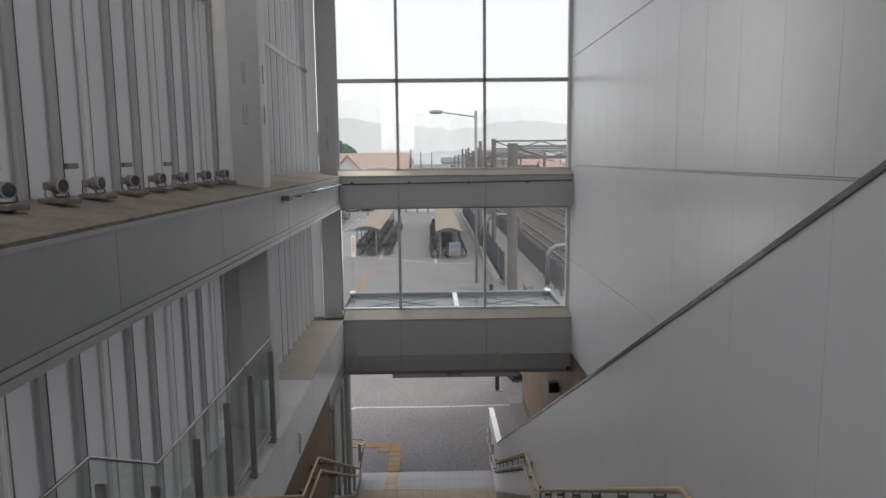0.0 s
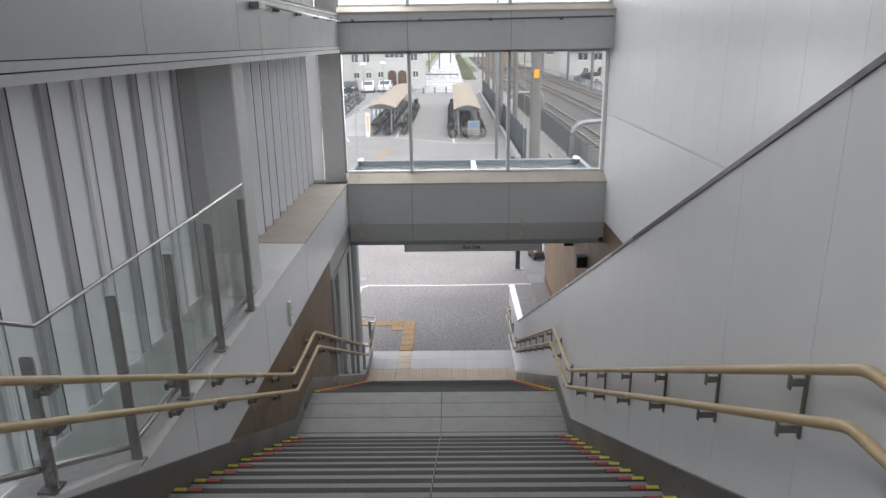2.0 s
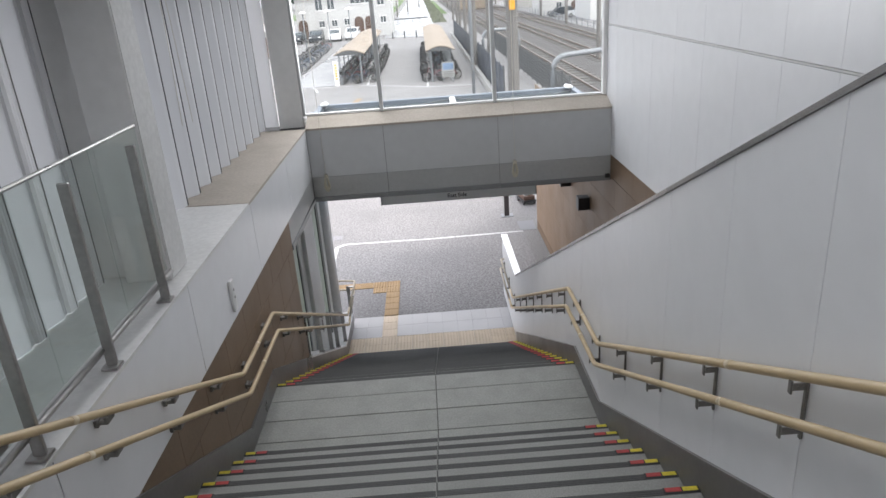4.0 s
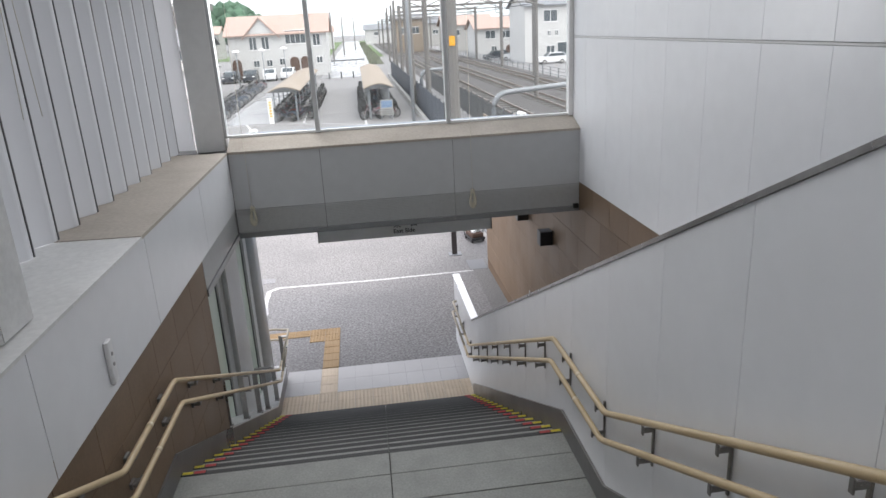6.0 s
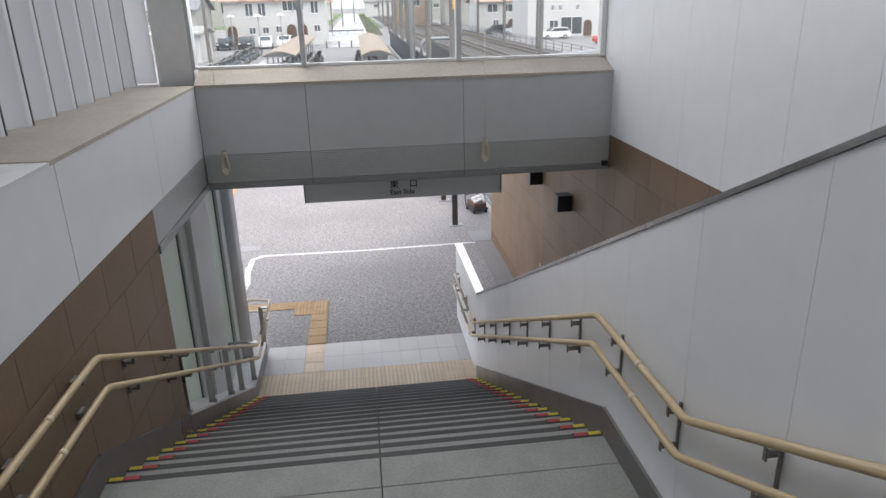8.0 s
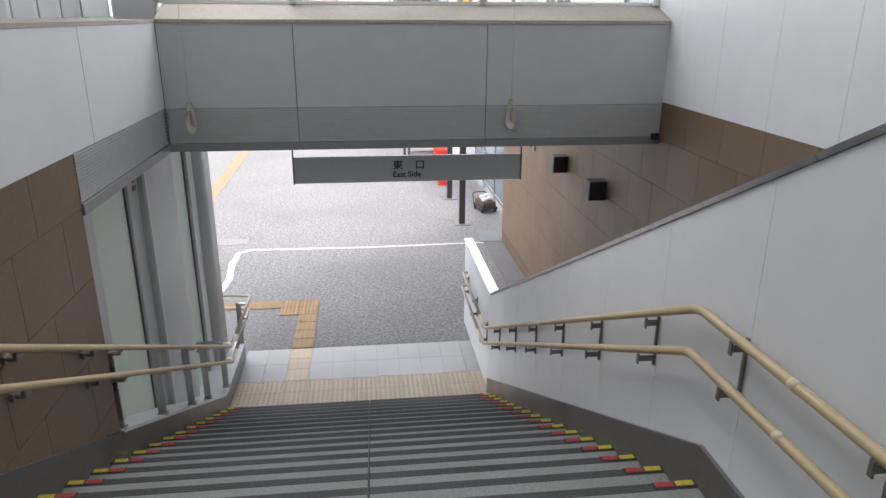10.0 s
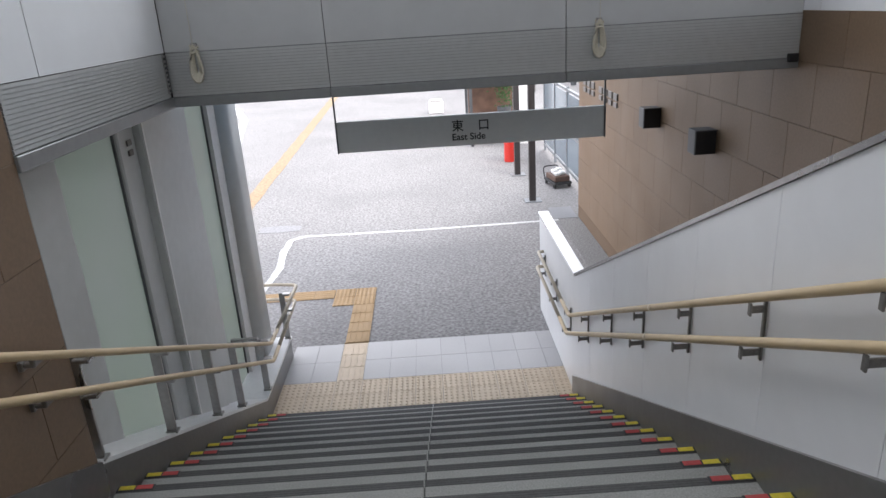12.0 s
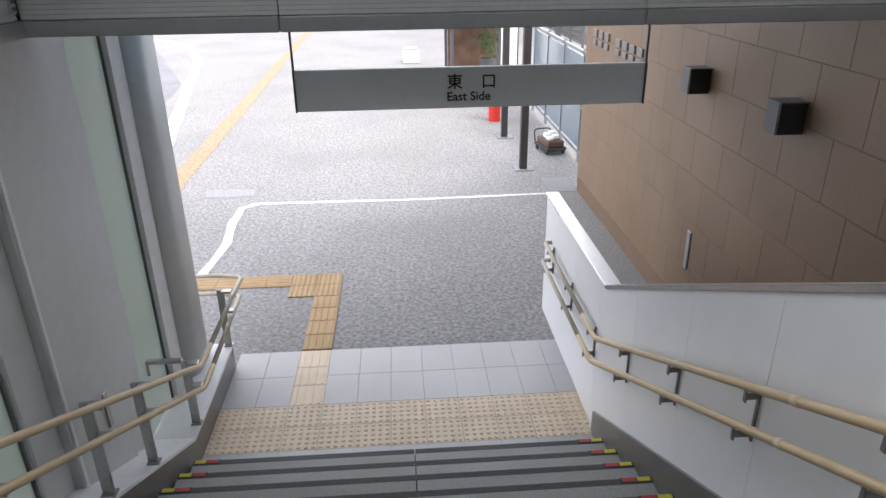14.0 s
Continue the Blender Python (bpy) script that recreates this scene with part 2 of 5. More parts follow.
# ---- mesh helpers ----


def cuboid(bm, x0, x1, y0, y1, z0, z1, bevel=0.0):
    r = bmesh.ops.create_cube(bm, size=1.0, matrix=Matrix.Translation(((x0 + x1) / 2, (y0 + y1) / 2, (z0 + z1) / 2)) @ Matrix.Diagonal((x1 - x0, y1 - y0, z1 - z0, 1)))
    if bevel:
        edges = list({e for v in r["verts"] for e in v.link_edges})
        bmesh.ops.bevel(bm, geom=edges, offset=bevel, segments=1, affect="EDGES")
    return bm


def box(x0, x1, y0, y1, z0, z1, bevel=0.0):
    return cuboid(bmesh.new(), x0, x1, y0, y1, z0, z1, bevel)


def prism(profile, a, b, axis="x", bm=None):
    """A closed outline drawn out along an axis. axis x: outline in (y, z); y: in (x, z); z: in (x, y)."""
    bm = bm or bmesh.new()
    put = {"x": lambda p, k: (k, p[0], p[1]), "y": lambda p, k: (p[0], k, p[1]), "z": lambda p, k: (p[0], p[1], k)}[axis]
    lo = [bm.verts.new(put(p, a)) for p in profile]
    hi = [bm.verts.new(put(p, b)) for p in profile]
    faces = [bm.faces.new(lo), bm.faces.new(hi)]
    for i in range(len(lo)):
        j = (i + 1) % len(lo)
        faces.append(bm.faces.new((lo[i], lo[j], hi[j], hi[i])))
    bmesh.ops.recalc_face_normals(bm, faces=faces)
    return bm


def tube(points, radius, sides=10, bm=None):
    """A round bar along a line of points, mitred at the bends."""
    bm = bm or bmesh.new()
    pts = [Vector(p) for p in points]
    rings = []
    for i, p in enumerate(pts):
        d = ((pts[i] - pts[i - 1]).normalized() if i else Vector()) + ((pts[i + 1] - pts[i]).normalized() if i < len(pts) - 1 else Vector())
        d.normalize()
        u = d.orthogonal().normalized() if abs(d.z) > 0.98 else d.cross(Vector((0, 0, 1))).normalized()
        v = d.cross(u).normalized()
        k = 1.0
        if 0 < i < len(pts) - 1:
            k = 1 / max(0.4, d.dot((pts[i] - pts[i - 1]).normalized()))
        rings.append([bm.verts.new(p + (u * math.cos(a) + v * math.sin(a) * k) * radius) for a in [2 * math.pi * s / sides for s in range(sides)]])
    faces = []
    for r, q in zip(rings, rings[1:]):
        for s in range(sides):
            faces.append(bm.faces.new((r[s], r[(s + 1) % sides], q[(s + 1) % sides], q[s])))
    faces += [bm.faces.new(rings[0]), bm.faces.new(rings[-1])]
    bmesh.ops.recalc_face_normals(bm, faces=faces)
    for f in faces[:-2]:
        f.smooth = True
    return bm


def rounded(points, r=0.06, n=3):
    """The same line with its corners rounded."""
    pts = [Vector(p) for p in points]
    out = [pts[0]]
    for a, b, c in zip(pts, pts[1:], pts[2:]):
        k = min(r, (a - b).length * 0.45, (c - b).length * 0.45)
        p, q = b + (a - b).normalized() * k, b + (c - b).normalized() * k
        out += [p.lerp(b, t).lerp(b.lerp(q, t), t) for t in [i / n for i in range(n + 1)]]
    return out + [pts[-1]]


def disc(x, y, z, r, h, bm=None, axis="z", seg=16, r2=None):
    bm = bm or bmesh.new()
    turn = {"z": Matrix(), "x": Matrix.Rotation(radians(90), 4, "Y"), "y": Matrix.Rotation(radians(90), 4, "X")}[axis]
    bmesh.ops.create_cone(bm, cap_ends=True, segments=seg, radius1=r, radius2=r if r2 is None else r2, depth=h, matrix=Matrix.Translation((x, y, z)) @ turn)
    return bm


def mesh(name, bm, material):
    me = bpy.data.meshes.new(name)
    bm.to_mesh(me)
    bm.free()
    me.materials.append(material)
    return me


def part(name, bm, material, parent, label=""):
    ob = new(name, mesh(name, bm, material))
    ob.parent = parent
    return tagged(ob, label)


def piece(name, me, parent, m):
    """One more piece on a shared mesh."""
    ob = new(name, me)
    ob.parent = parent
    ob.matrix_local = m
    return ob


def thing(name, label, category, group="", kind="", at=(0, 0, 0), rz=0):
    ob = new(name)
    ob.matrix_world = pose(*at, 0, 0, rz)
    return tagged(ob, label, category, group, kind)


def solid(name, bm, material, label, category, group="", kind=""):
    return tagged(new(name, mesh(name, bm, material)), label, category, group, kind)


def structure(name, bm, material, label):
    return solid(name, bm, material, label, "structure", kind="structure")


def at(x, y, z, rz=0, rx=0, ry=0):
    return pose(x, y, z, rx, ry, rz)

# ---- the stairs ----
LX, RX, FX = -1.43, 1.75, 3.12          # stair walls and the far wall
RISE = 0.1575
FLIGHTS = [(-2.27, 7.56, 0.3153), (3.79, 5.04, 0.3153), (9.85, 2.52, 0.3153)]   # first nosing y, z, going
MIDX = 0.26


def half_tread(x0, x1, going):
    bm = box(x0, x1, -going - 0.012, 0.0, -0.032, 0.0, 0.004)
    return bm


for fi, (fy, fz, going) in enumerate(FLIGHTS):
    flight = thing("stair_flight", "straight flight of grey stone steps with dark nosings", "stairs", "stair flights", "structure")
    base = [(fy - 0.3, fz - 0.4), (fy - 0.3, fz - 0.035)]
    for k in range(16):
        base += [(fy + k * going - 0.014, fz - k * RISE - 0.035), (fy + k * going - 0.014, fz - (k + 1) * RISE - 0.035)]
    base += [(fy + 15 * going - 0.014, fz - 16 * RISE - 0.4)]
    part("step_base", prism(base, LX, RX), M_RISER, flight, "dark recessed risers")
    tl = mesh("tread", half_tread(LX + 0.02, MIDX - 0.003, going), M_TREAD)
    tr = mesh("tread", half_tread(MIDX + 0.003, RX - 0.02, going), M_TREAD)
    nb = bmesh.new()
    for a, b in ((LX + 0.022, MIDX - 0.004), (MIDX + 0.004, RX - 0.022)):
        cuboid(nb, a, b, -0.048, 0.003, -0.034, 0.001)
        for s in range(3):
            cuboid(nb, a, b, -0.045 + s * 0.0165, -0.035 + s * 0.0165, 0.001, 0.0024)
    nos = mesh("nosing_strip", nb, M_NOSING)
    marks = []
    for m, a, b in ((M_YELLOW, RX - 0.115, RX - 0.03), (M_RED, RX - 0.212, RX - 0.122), (M_YELLOW, LX + 0.03, LX + 0.115), (M_RED, LX + 0.122, LX + 0.212)):
        marks.append(mesh("step_marker", box(a, b, -0.030, 0.005, -0.03, 0.0065, 0.002), m))
    base_mk = bmesh.new()
    for a, b in ((RX - 0.222, RX - 0.022), (LX + 0.022, LX + 0.222)):
        cuboid(base_mk, a, b, -0.040, 0.0045, -0.034, 0.0050)
    marker_base = mesh("marker_base", base_mk, M_BLACK)
    first_treads = [mesh("tread", half_tread(a, b, going), M_SLAB) for a, b in ((LX + 0.02, MIDX - 0.003), (MIDX + 0.003, RX - 0.02))]
    for k in range(16):
        where = at(0, fy + k * going, fz - k * RISE)
        piece("marker_base", marker_base, flight, where)
        for me in first_treads if k == 0 else (tl, tr):
            t_ob = piece("tread", me, flight, where)
        piece("nosing_strip", nos, flight, where)
        for me in marks:
            piece("step_marker", me, flight, where)

# landings: four rows of slabs either side of the middle joint
for y0, y1, z in ((2.46, 3.462, 5.04), (8.52, 9.522, 2.52)):
    landing = structure("landing_floor", box(LX, RX, y0, y1 + 0.02, z - 0.3, z - 0.03), M_JOINT, "speckled grey stone landing laid in long slabs")
    n = 3
    w = (y1 - y0) / n
    for x0, x1 in ((LX + 0.02, MIDX - 0.003), (MIDX + 0.003, RX - 0.02)):
        me = mesh("slab", box(x0, x1, 0.006, w - 0.006, -0.028, 0.0, 0.002), M_SLAB)
        for k in range(n):
            piece("slab", me, landing, at(0, y0 + k * w, z))
structure("upper_floor", box(-2.4, 3.3, -6.3, -2.6, 7.2, 7.56), M_SLAB, "speckled grey stone floor at the head of the stairs")


def skirt_line(lift):
    pts = []
    for fy, fz, going in FLIGHTS:
        pts += [(fy, fz + lift), (fy + 16 * going, fz - 16 * RISE + lift)]
    return pts


def skirting(name, x0, x1, y_end):
    top = [p for p in skirt_line(0.19) if p[0] < y_end - 0.05]
    last = skirt_line(0.19)[-1]
    a, b = skirt_line(0.19)[-2], last
    if y_end < b[0]:
        z_end = a[1] + (b[1] - a[1]) * (y_end - a[0]) / (b[0] - a[0])
        top = top + [(y_end, z_end)]
    low = [(y, z - 0.55) for y, z in reversed(top)]
    return structure(name, prism(top + low, x0, x1), M_SKIRT, "dull stainless steel skirting along the steps")


skirting("baseboard_stair_wall", RX - 0.022, RX - 0.002, 14.88)
skirting("baseboard_tiled_wall", LX + 0.002, LX + 0.022, 11.66)

# ---- wall between the stairs and the side passage, with a sloping top ----
PITCH = 0.767
C0, C1, CZ, CS = 14.88, 17.0, 1.345, 0.5055


def coping_z(y):
    return CZ + max(0.0, (C0 - y) * CS)


stair_wall = structure("wall_stair", prism([(-6.3, -0.2), (C1, -0.2), (C1, CZ - 0.03), (C0, CZ - 0.03), (-2.0, coping_z(-2.0) - 0.03), (-6.3, coping_z(-2.0) - 0.03)], RX + 0.012, RX + 0.10), M_SEAM, "white panelled wall beside the stairs with a sloping top")
ys = [2.73 + PITCH * k for k in range(-8, 19)]
ys = [y for y in ys if y < C1 - 0.2] + [C1]
for a, b in zip(ys, ys[1:]):
    top = [(b - 0.0016, coping_z(b) - 0.024)] + ([(C0, CZ - 0.024)] if a < C0 < b else []) + [(a + 0.0016, coping_z(a) - 0.024)]
    part("panel", prism([(a + 0.0016, -0.1), (b - 0.0016, -0.1)] + top, RX, RX + 0.011), M_PANEL, stair_wall)
part("end_panel", box(RX, RX + 0.10, C1 + 0.001, C1 + 0.012, -0.1, CZ - 0.024), M_PANEL, stair_wall)
cop = thing("wall_coping", "folded aluminium coping on the sloping wall top", "coping", kind="structure")
up = [(C0, CZ - 0.022), (C0, CZ + 0.006), (-2.0, coping_z(-2.0) + 0.006), (-2.0, coping_z(-2.0) - 0.022)]
part("sloped_cap", prism(up, RX - 0.010, RX + 0.085), M_COPING, cop)
part("cap_edge", prism([(y, z + 0.006) for y, z in up[1:3]] + [(y, z - 0.001) for y, z in reversed(up[1:3])], RX + 0.075, RX + 0.094), M_STEEL, cop)
# sky reflection on the level cap is put into its brighter colour
part("level_cap", box(RX - 0.014, RX + 0.115, C0 + 0.002, C1 + 0.03, CZ - 0.024, CZ + 0.008, 0.004), mat("aluminium_cap_sky_sheen", (0.78, 0.79, 0.8), 0.3, metal=0.7, grain=20, amount=0.05), cop, "level aluminium cap brightened for the sky's reflection")

# ---- far wall: white panels above brown tiles ----
far = structure("wall_far", box(FX + 0.02, FX + 0.3, -6.3, 14.35, 3.7, 11.6), M_SEAM, "tall white metal panelled wall with fine joints")
rows = [3.73, 5.615, 7.48, 9.55, 11.6]
cols = [-6.3 + 0.62 + PITCH * k for k in range(26)] + [14.02]
for z0, z1 in zip(rows, rows[1:]):
    shared = mesh("panel", box(FX, FX + 0.018, 0.0013, PITCH - 0.0013, z0 + 0.012, z1 - 0.012, 0.0015), M_PANEL)
    for a, b in zip(cols, cols[1:]):
        me = shared if abs(b - a - PITCH) < 0.01 else mesh("panel", box(FX, FX + 0.018, 0.002, b - a - 0.002, z0 + 0.012, z1 - 0.012), M_PANEL)
        piece("panel", me, far, at(0, a, 0))

for z in rows[1:-1]:
    part("joint_strip", box(FX + 0.003, FX + 0.019, -6.2, 14.0, z - 0.007, z + 0.007), M_WHITE, far)

tiled_far = structure("wall_tiled_passage", box(FX + 0.0075, FX + 0.3, -6.3, 20.95, -0.2, 3.72), M_GROUT, "brown ceramic tiled wall of the side passage")
TW, TH, T0 = 0.60, 0.45, -0.21
tile_me = mesh("tile", box(FX + 0.002, FX + 0.024, 0.002, TW - 0.002, 0.002, TH - 0.002, 0.001), M_BROWN)
half_me = mesh("tile", box(FX + 0.002, FX + 0.024, 0.002, TW / 2 - 0.002, 0.002, TH - 0.002, 0.001), M_BROWN)
for r in range(1, 9):
    y = 20.95 - (TW / 2 if r % 2 else 0)
    if r % 2:
        piece("tile", half_me, tiled_far, at(0, y, T0 + r * TH))
    while y > 9.6:
        y -= TW
        piece("tile", tile_me, tiled_far, at(0, y, T0 + r * TH))

# ---- stair side below the ledge: brown tiles under white panels ----
tiled_left = structure("wall_tiled_stair", box(LX - 0.3, LX - 0.0075, 4.0, 11.66, -0.2, 3.72), M_GROUT, "brown ceramic tiled wall beside the stairs")
tl_me = mesh("tile", box(LX - 0.024, LX - 0.002, 0.002, TW - 0.002, 0.002, TH - 0.002, 0.001), M_BROWN)
tl_half = mesh("tile", box(LX - 0.024, LX - 0.002, 0.002, TW / 2 - 0.002, 0.002, TH - 0.002, 0.001), M_BROWN)
for r in range(2, 9):
    y = 11.66 - (TW / 2 if r % 2 else 0)
    if r % 2:
        piece("tile", tl_half, tiled_left, at(0, y, T0 + r * TH))
    while y - TW > 5.2 + (8 - r) * 0.75:
        y -= TW
        piece("tile", tl_me, tiled_left, at(0, y, T0 + r * TH))
left_slab = structure("wall_ledge", box(-2.45, LX - 0.02, 2.0, 14.3, 3.73, 4.44), M_JOINT, "white panelled edge of the ledge over the tiles")
lj = [4.3, 6.2, 8.14, 10.11, 12.02, 13.70]
for a, b in zip(lj, lj[1:]):
    part("panel", box(LX - 0.019, LX, a + 0.005, b - 0.005, 3.725, 4.44), M_PANEL, left_slab)
structure("ledge_top_pale", prism([(LX + 0.004, 4.441), (LX + 0.004, 4.462), (-2.3, 4.475), (-2.3, 4.441)], 2.0, 10.05, "y"), M_LEDGEW, "pale grey ledge top")
structure("ledge_top", prism([(LX + 0.004, 4.441), (LX + 0.004, 4.468), (-2.3, 4.481), (-2.3, 4.441)], 10.052, 13.7, "y"), M_LEDGE, "dusty beige ledge top")
# ribbed shutter box along the lower edge
shutter = structure("shutter_box_stair", box(LX - 0.3, LX - 0.022, 11.66, 14.3, 3.36, 3.72), M_JOINT, "ribbed grey shutter box under the ledge")
for k in range(14):
    part("slat", prism([(LX - 0.02, 3.4205 + k * 0.0215), (LX + 0.001, 3.4225 + k * 0.0215), (LX - 0.003, 3.4405 + k * 0.0215), (LX - 0.02, 3.4385 + k * 0.0215)], 11.67, 13.68, "y"), M_SHUTTER, shutter)
part("slat_backing", box(LX - 0.0215, LX - 0.012, 11.67, 13.68, 3.4165, 3.7195), M_SHUTTER, shutter)
part("lip", box(LX - 0.3, LX + 0.014, 11.66, 13.72, 3.34, 3.415, 0.004), M_LIP, shutter)

guide = bmesh.new()
for k in range(8):
    cuboid(guide, LX + 0.008, LX + 0.016, 13.640, 13.665, 3.462 + k * 0.031, 3.478 + k * 0.031)
part("guide_strip", box(LX + 0.003, LX + 0.009, 13.63, 13.675, 3.45, 3.715), M_STEEL, shutter, "perforated guide strip")
part("guide_holes", guide, M_DARK, shutter)

# ---- the beam over the exit ----
beam = structure("beam_exit", box(LX, FX, 13.725, 14.3, 3.36, 4.44), M_JOINT, "grey panelled beam over the exit with a ribbed shutter band")
bj = [LX, -0.29, 1.42, FX]
for a, b in zip(bj, bj[1:]):
    part("panel", box(a + 0.003, b - 0.003, 13.705, 13.724, 3.726, 4.44), M_BEAM, beam)
    for k in range(14):
        part("slat", box(a + 0.003, b - 0.003, 13.704, 13.726, 3.4205 + k * 0.0215, 3.4395 + k * 0.0215), M_SHUTTER, beam)
    part("slat_backing", box(a + 0.003, b - 0.003, 13.712, 13.7245, 3.4165, 3.7245), M_LIP, beam)
    part("lip", box(a + 0.002, b - 0.002, 13.69, 14.3, 3.345, 3.415, 0.004), M_LIP, beam)
structure("window_sill_lower", prism([(13.69, 4.442), (13.69, 4.472), (14.04, 4.60), (14.3, 4.60), (14.3, 4.442)], LX, FX), M_LEDGE, "dusty beige sloping window sill")
part("stop_bolt", box(FX - 0.09, FX - 0.02, 13.66, 13.70, 3.39, 3.45, 0.004), M_BLACK, beam)

upper = structure("beam_window", box(LX, FX, 13.725, 14.0, 6.70, 7.29), M_JOINT, "grey panelled beam across the tall window")
for a, b in zip(bj, bj[1:]):
    part("panel", box(a + 0.003, b - 0.003, 13.705, 13.724, 6.70, 7.29), M_BEAM, upper)
structure("window_sill_upper", prism([(13.69, 7.292), (13.69, 7.322), (14.04, 7.42), (14.1, 7.42), (14.1, 7.292)], LX, FX), M_LEDGE, "dusty beige sloping sill")
rod = thing("curtain_rod", "thin dark rod on brackets across the beam", "rod")
part("bar", tube([(LX - 0.0, 13.62, 7.16), (FX - 0.05, 13.62, 7.20)], 0.014, 8), M_DARK, rod)
for x in (-1.2, -0.1, 1.05, 2.2):
    part("bracket", box(x, x + 0.05, 13.61, 13.704, 7.155, 7.205), M_DARK, rod)

# ---- girder along the upper ledge ----
girder = structure("girder_ledge", box(-2.45, LX - 0.02, -6.3, 13.99, 6.70, 7.285), M_JOINT, "grey panelled girder carrying the upper ledge")
gj = [-6.3, -3.52, -1.58, 0.37, 2.32, 4.26, 6.22, 8.14, 10.09, 12.03, 13.70]
for a, b in zip(gj, gj[1:]):
    part("panel", box(LX - 0.019, LX, a + 0.003, b - 0.003, 6.795, 7.265), M_GREY, girder)
part("top_trim", box(LX - 0.019, LX + 0.012, -6.3, 13.68, 7.267, 7.29), M_COLUMN, girder)
part("bottom_trim", box(LX - 0.019, LX + 0.006, -6.3, 13.68, 6.745, 6.789), M_COLUMN, girder)
part("bottom_trim", box(LX - 0.019, LX + 0.010, -6.3, 13.68, 6.69, 6.738), M_COLUMN, girder)
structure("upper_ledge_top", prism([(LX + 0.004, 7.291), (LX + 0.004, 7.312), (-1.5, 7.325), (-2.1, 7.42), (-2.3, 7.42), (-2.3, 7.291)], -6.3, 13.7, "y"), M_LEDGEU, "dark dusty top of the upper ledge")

# ---- corrugated siding and columns of the outer wall ----
siding = structure("wall_siding", box(-2.24, -2.152, -6.3, 14.02, 6.70, 7.31), M_GAP, "white ribbed siding of the outer wall with added translucency")
RIB = 0.41


def sheet(line, z0, z1, bm=None, thick=0.008):
    """A folded sheet standing upright along a line in plan."""
    return prism(line + [(x - thick, y) for x, y in reversed(line)], z0, z1, "z", bm)


def rib(z0, z1):
    """One sheet: a long face that leans out, then a fold back to the joint."""
    return mesh("siding_rib", sheet([(-2.118, 0.0), (-2.066, 0.245), (-2.062, 0.256), (-2.072, 0.262)], z0, z1), M_SIDING)


def deep_rib(z0, z1):
    """A sheet of the end bay: a broad slanting face, a narrow front and a fold back."""
    return mesh("siding_rib", sheet([(-2.150, 0.0), (-2.145, 0.012), (-2.036, 0.165), (-2.030, 0.180), (-2.030, 0.235), (-2.040, 0.245), (-2.140, 0.300), (-2.150, 0.310), (-2.150, 0.4095)], z0, z1), M_SIDING)


def deep_shade_line(z0, z1, material):
    """Dark strips for the shade along the front fold and in the valley."""
    bm = box(-2.158, -2.139, -0.004, 0.010, z0, z1)
    cuboid(bm, -2.036, -2.025, 0.224, 0.243, z0, z1)
    return mesh("siding_seal", bm, material)


def groove(z0, z1, material):
    return mesh("siding_groove", sheet([(-2.076, 0.2625), (-2.080, 0.27), (-2.080, 0.3215)], z0, z1), material)


def cover(z0, z1, material):
    """The joint cover: a flat strip, lit or shaded by its colour, with two fine grooves and a return to the wall."""
    bm = sheet([(-2.076, 0.3225), (-2.056, 0.326), (-2.054, 0.345), (-2.060, 0.347), (-2.054, 0.350), (-2.053, 0.372), (-2.060, 0.374), (-2.053, 0.377), (-2.051, 0.396)], z0, z1)
    cuboid(bm, -2.124, -2.056, 0.4055, 0.4095, z0, z1)
    return mesh("joint_cover", bm, material)


# dark strip drawn where the gap between two sheets is only in shade
def shade_line(z0, z1, material):
    return mesh("siding_seal", box(-2.062, -2.050, 0.3965, 0.4095, z0, z1), material)


# fainter tone for the same painted gap shade
M_SHADEP = mat("pale_grey_shade_line", (0.27, 0.265, 0.255), 0.8, grain=6, amount=0.3)
heights = {"low": (4.478, 6.71), "high": (7.421, 11.5)}
deep_kit = {k: (deep_rib(*z), deep_shade_line(*z, M_GAP), deep_shade_line(*z, M_SHADEP)) for k, z in heights.items()}
kit = {k: (rib(*z), groove(*z, M_GROOVE), cover(*z, M_COVER), cover(*z, M_GROOVE2), shade_line(*z, M_GAP), shade_line(*z, M_SHADEP)) for k, z in heights.items()}
y = -6.122
k = 0
while y + RIB < 13.98:
    for level in ("low", "high"):
        if level == "low" and y < -3.0:
            continue
        if y > 8.3:
            deep_me, dark_me, pale_me = deep_kit[level]
            piece("siding_rib", deep_me, siding, at(0, y, 0))
            piece("siding_seal", dark_me if y < 11.2 else pale_me, siding, at(0, y, 0))
            continue
        rib_me, groove_me, cover_me, cover_grey, dark_me, pale_me = kit[level]
        piece("siding_rib", rib_me, siding, at(0, y, 0))
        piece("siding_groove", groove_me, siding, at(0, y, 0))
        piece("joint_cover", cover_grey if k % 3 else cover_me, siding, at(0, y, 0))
        piece("siding_seal", dark_me if k % 3 else pale_me, siding, at(0, y, 0))
    y += RIB
    k += 1
# thin translucent sheet that glows in place of a slit of daylight
structure("trim_siding_end", box(-2.16, -1.865, y + 0.002, y + 0.014, 4.485, 11.5), M_COVER, "white closing strip at the siding end, translucent to glow like a daylight slit")
part("waist_rail", box(-2.048, -2.02, 9.3, 13.95, 9.30, 9.37), M_SIDING, siding)
part("waist_rail", box(-2.048, -2.02, -6.3, 8.18, 9.30, 9.37), M_SIDING, siding)


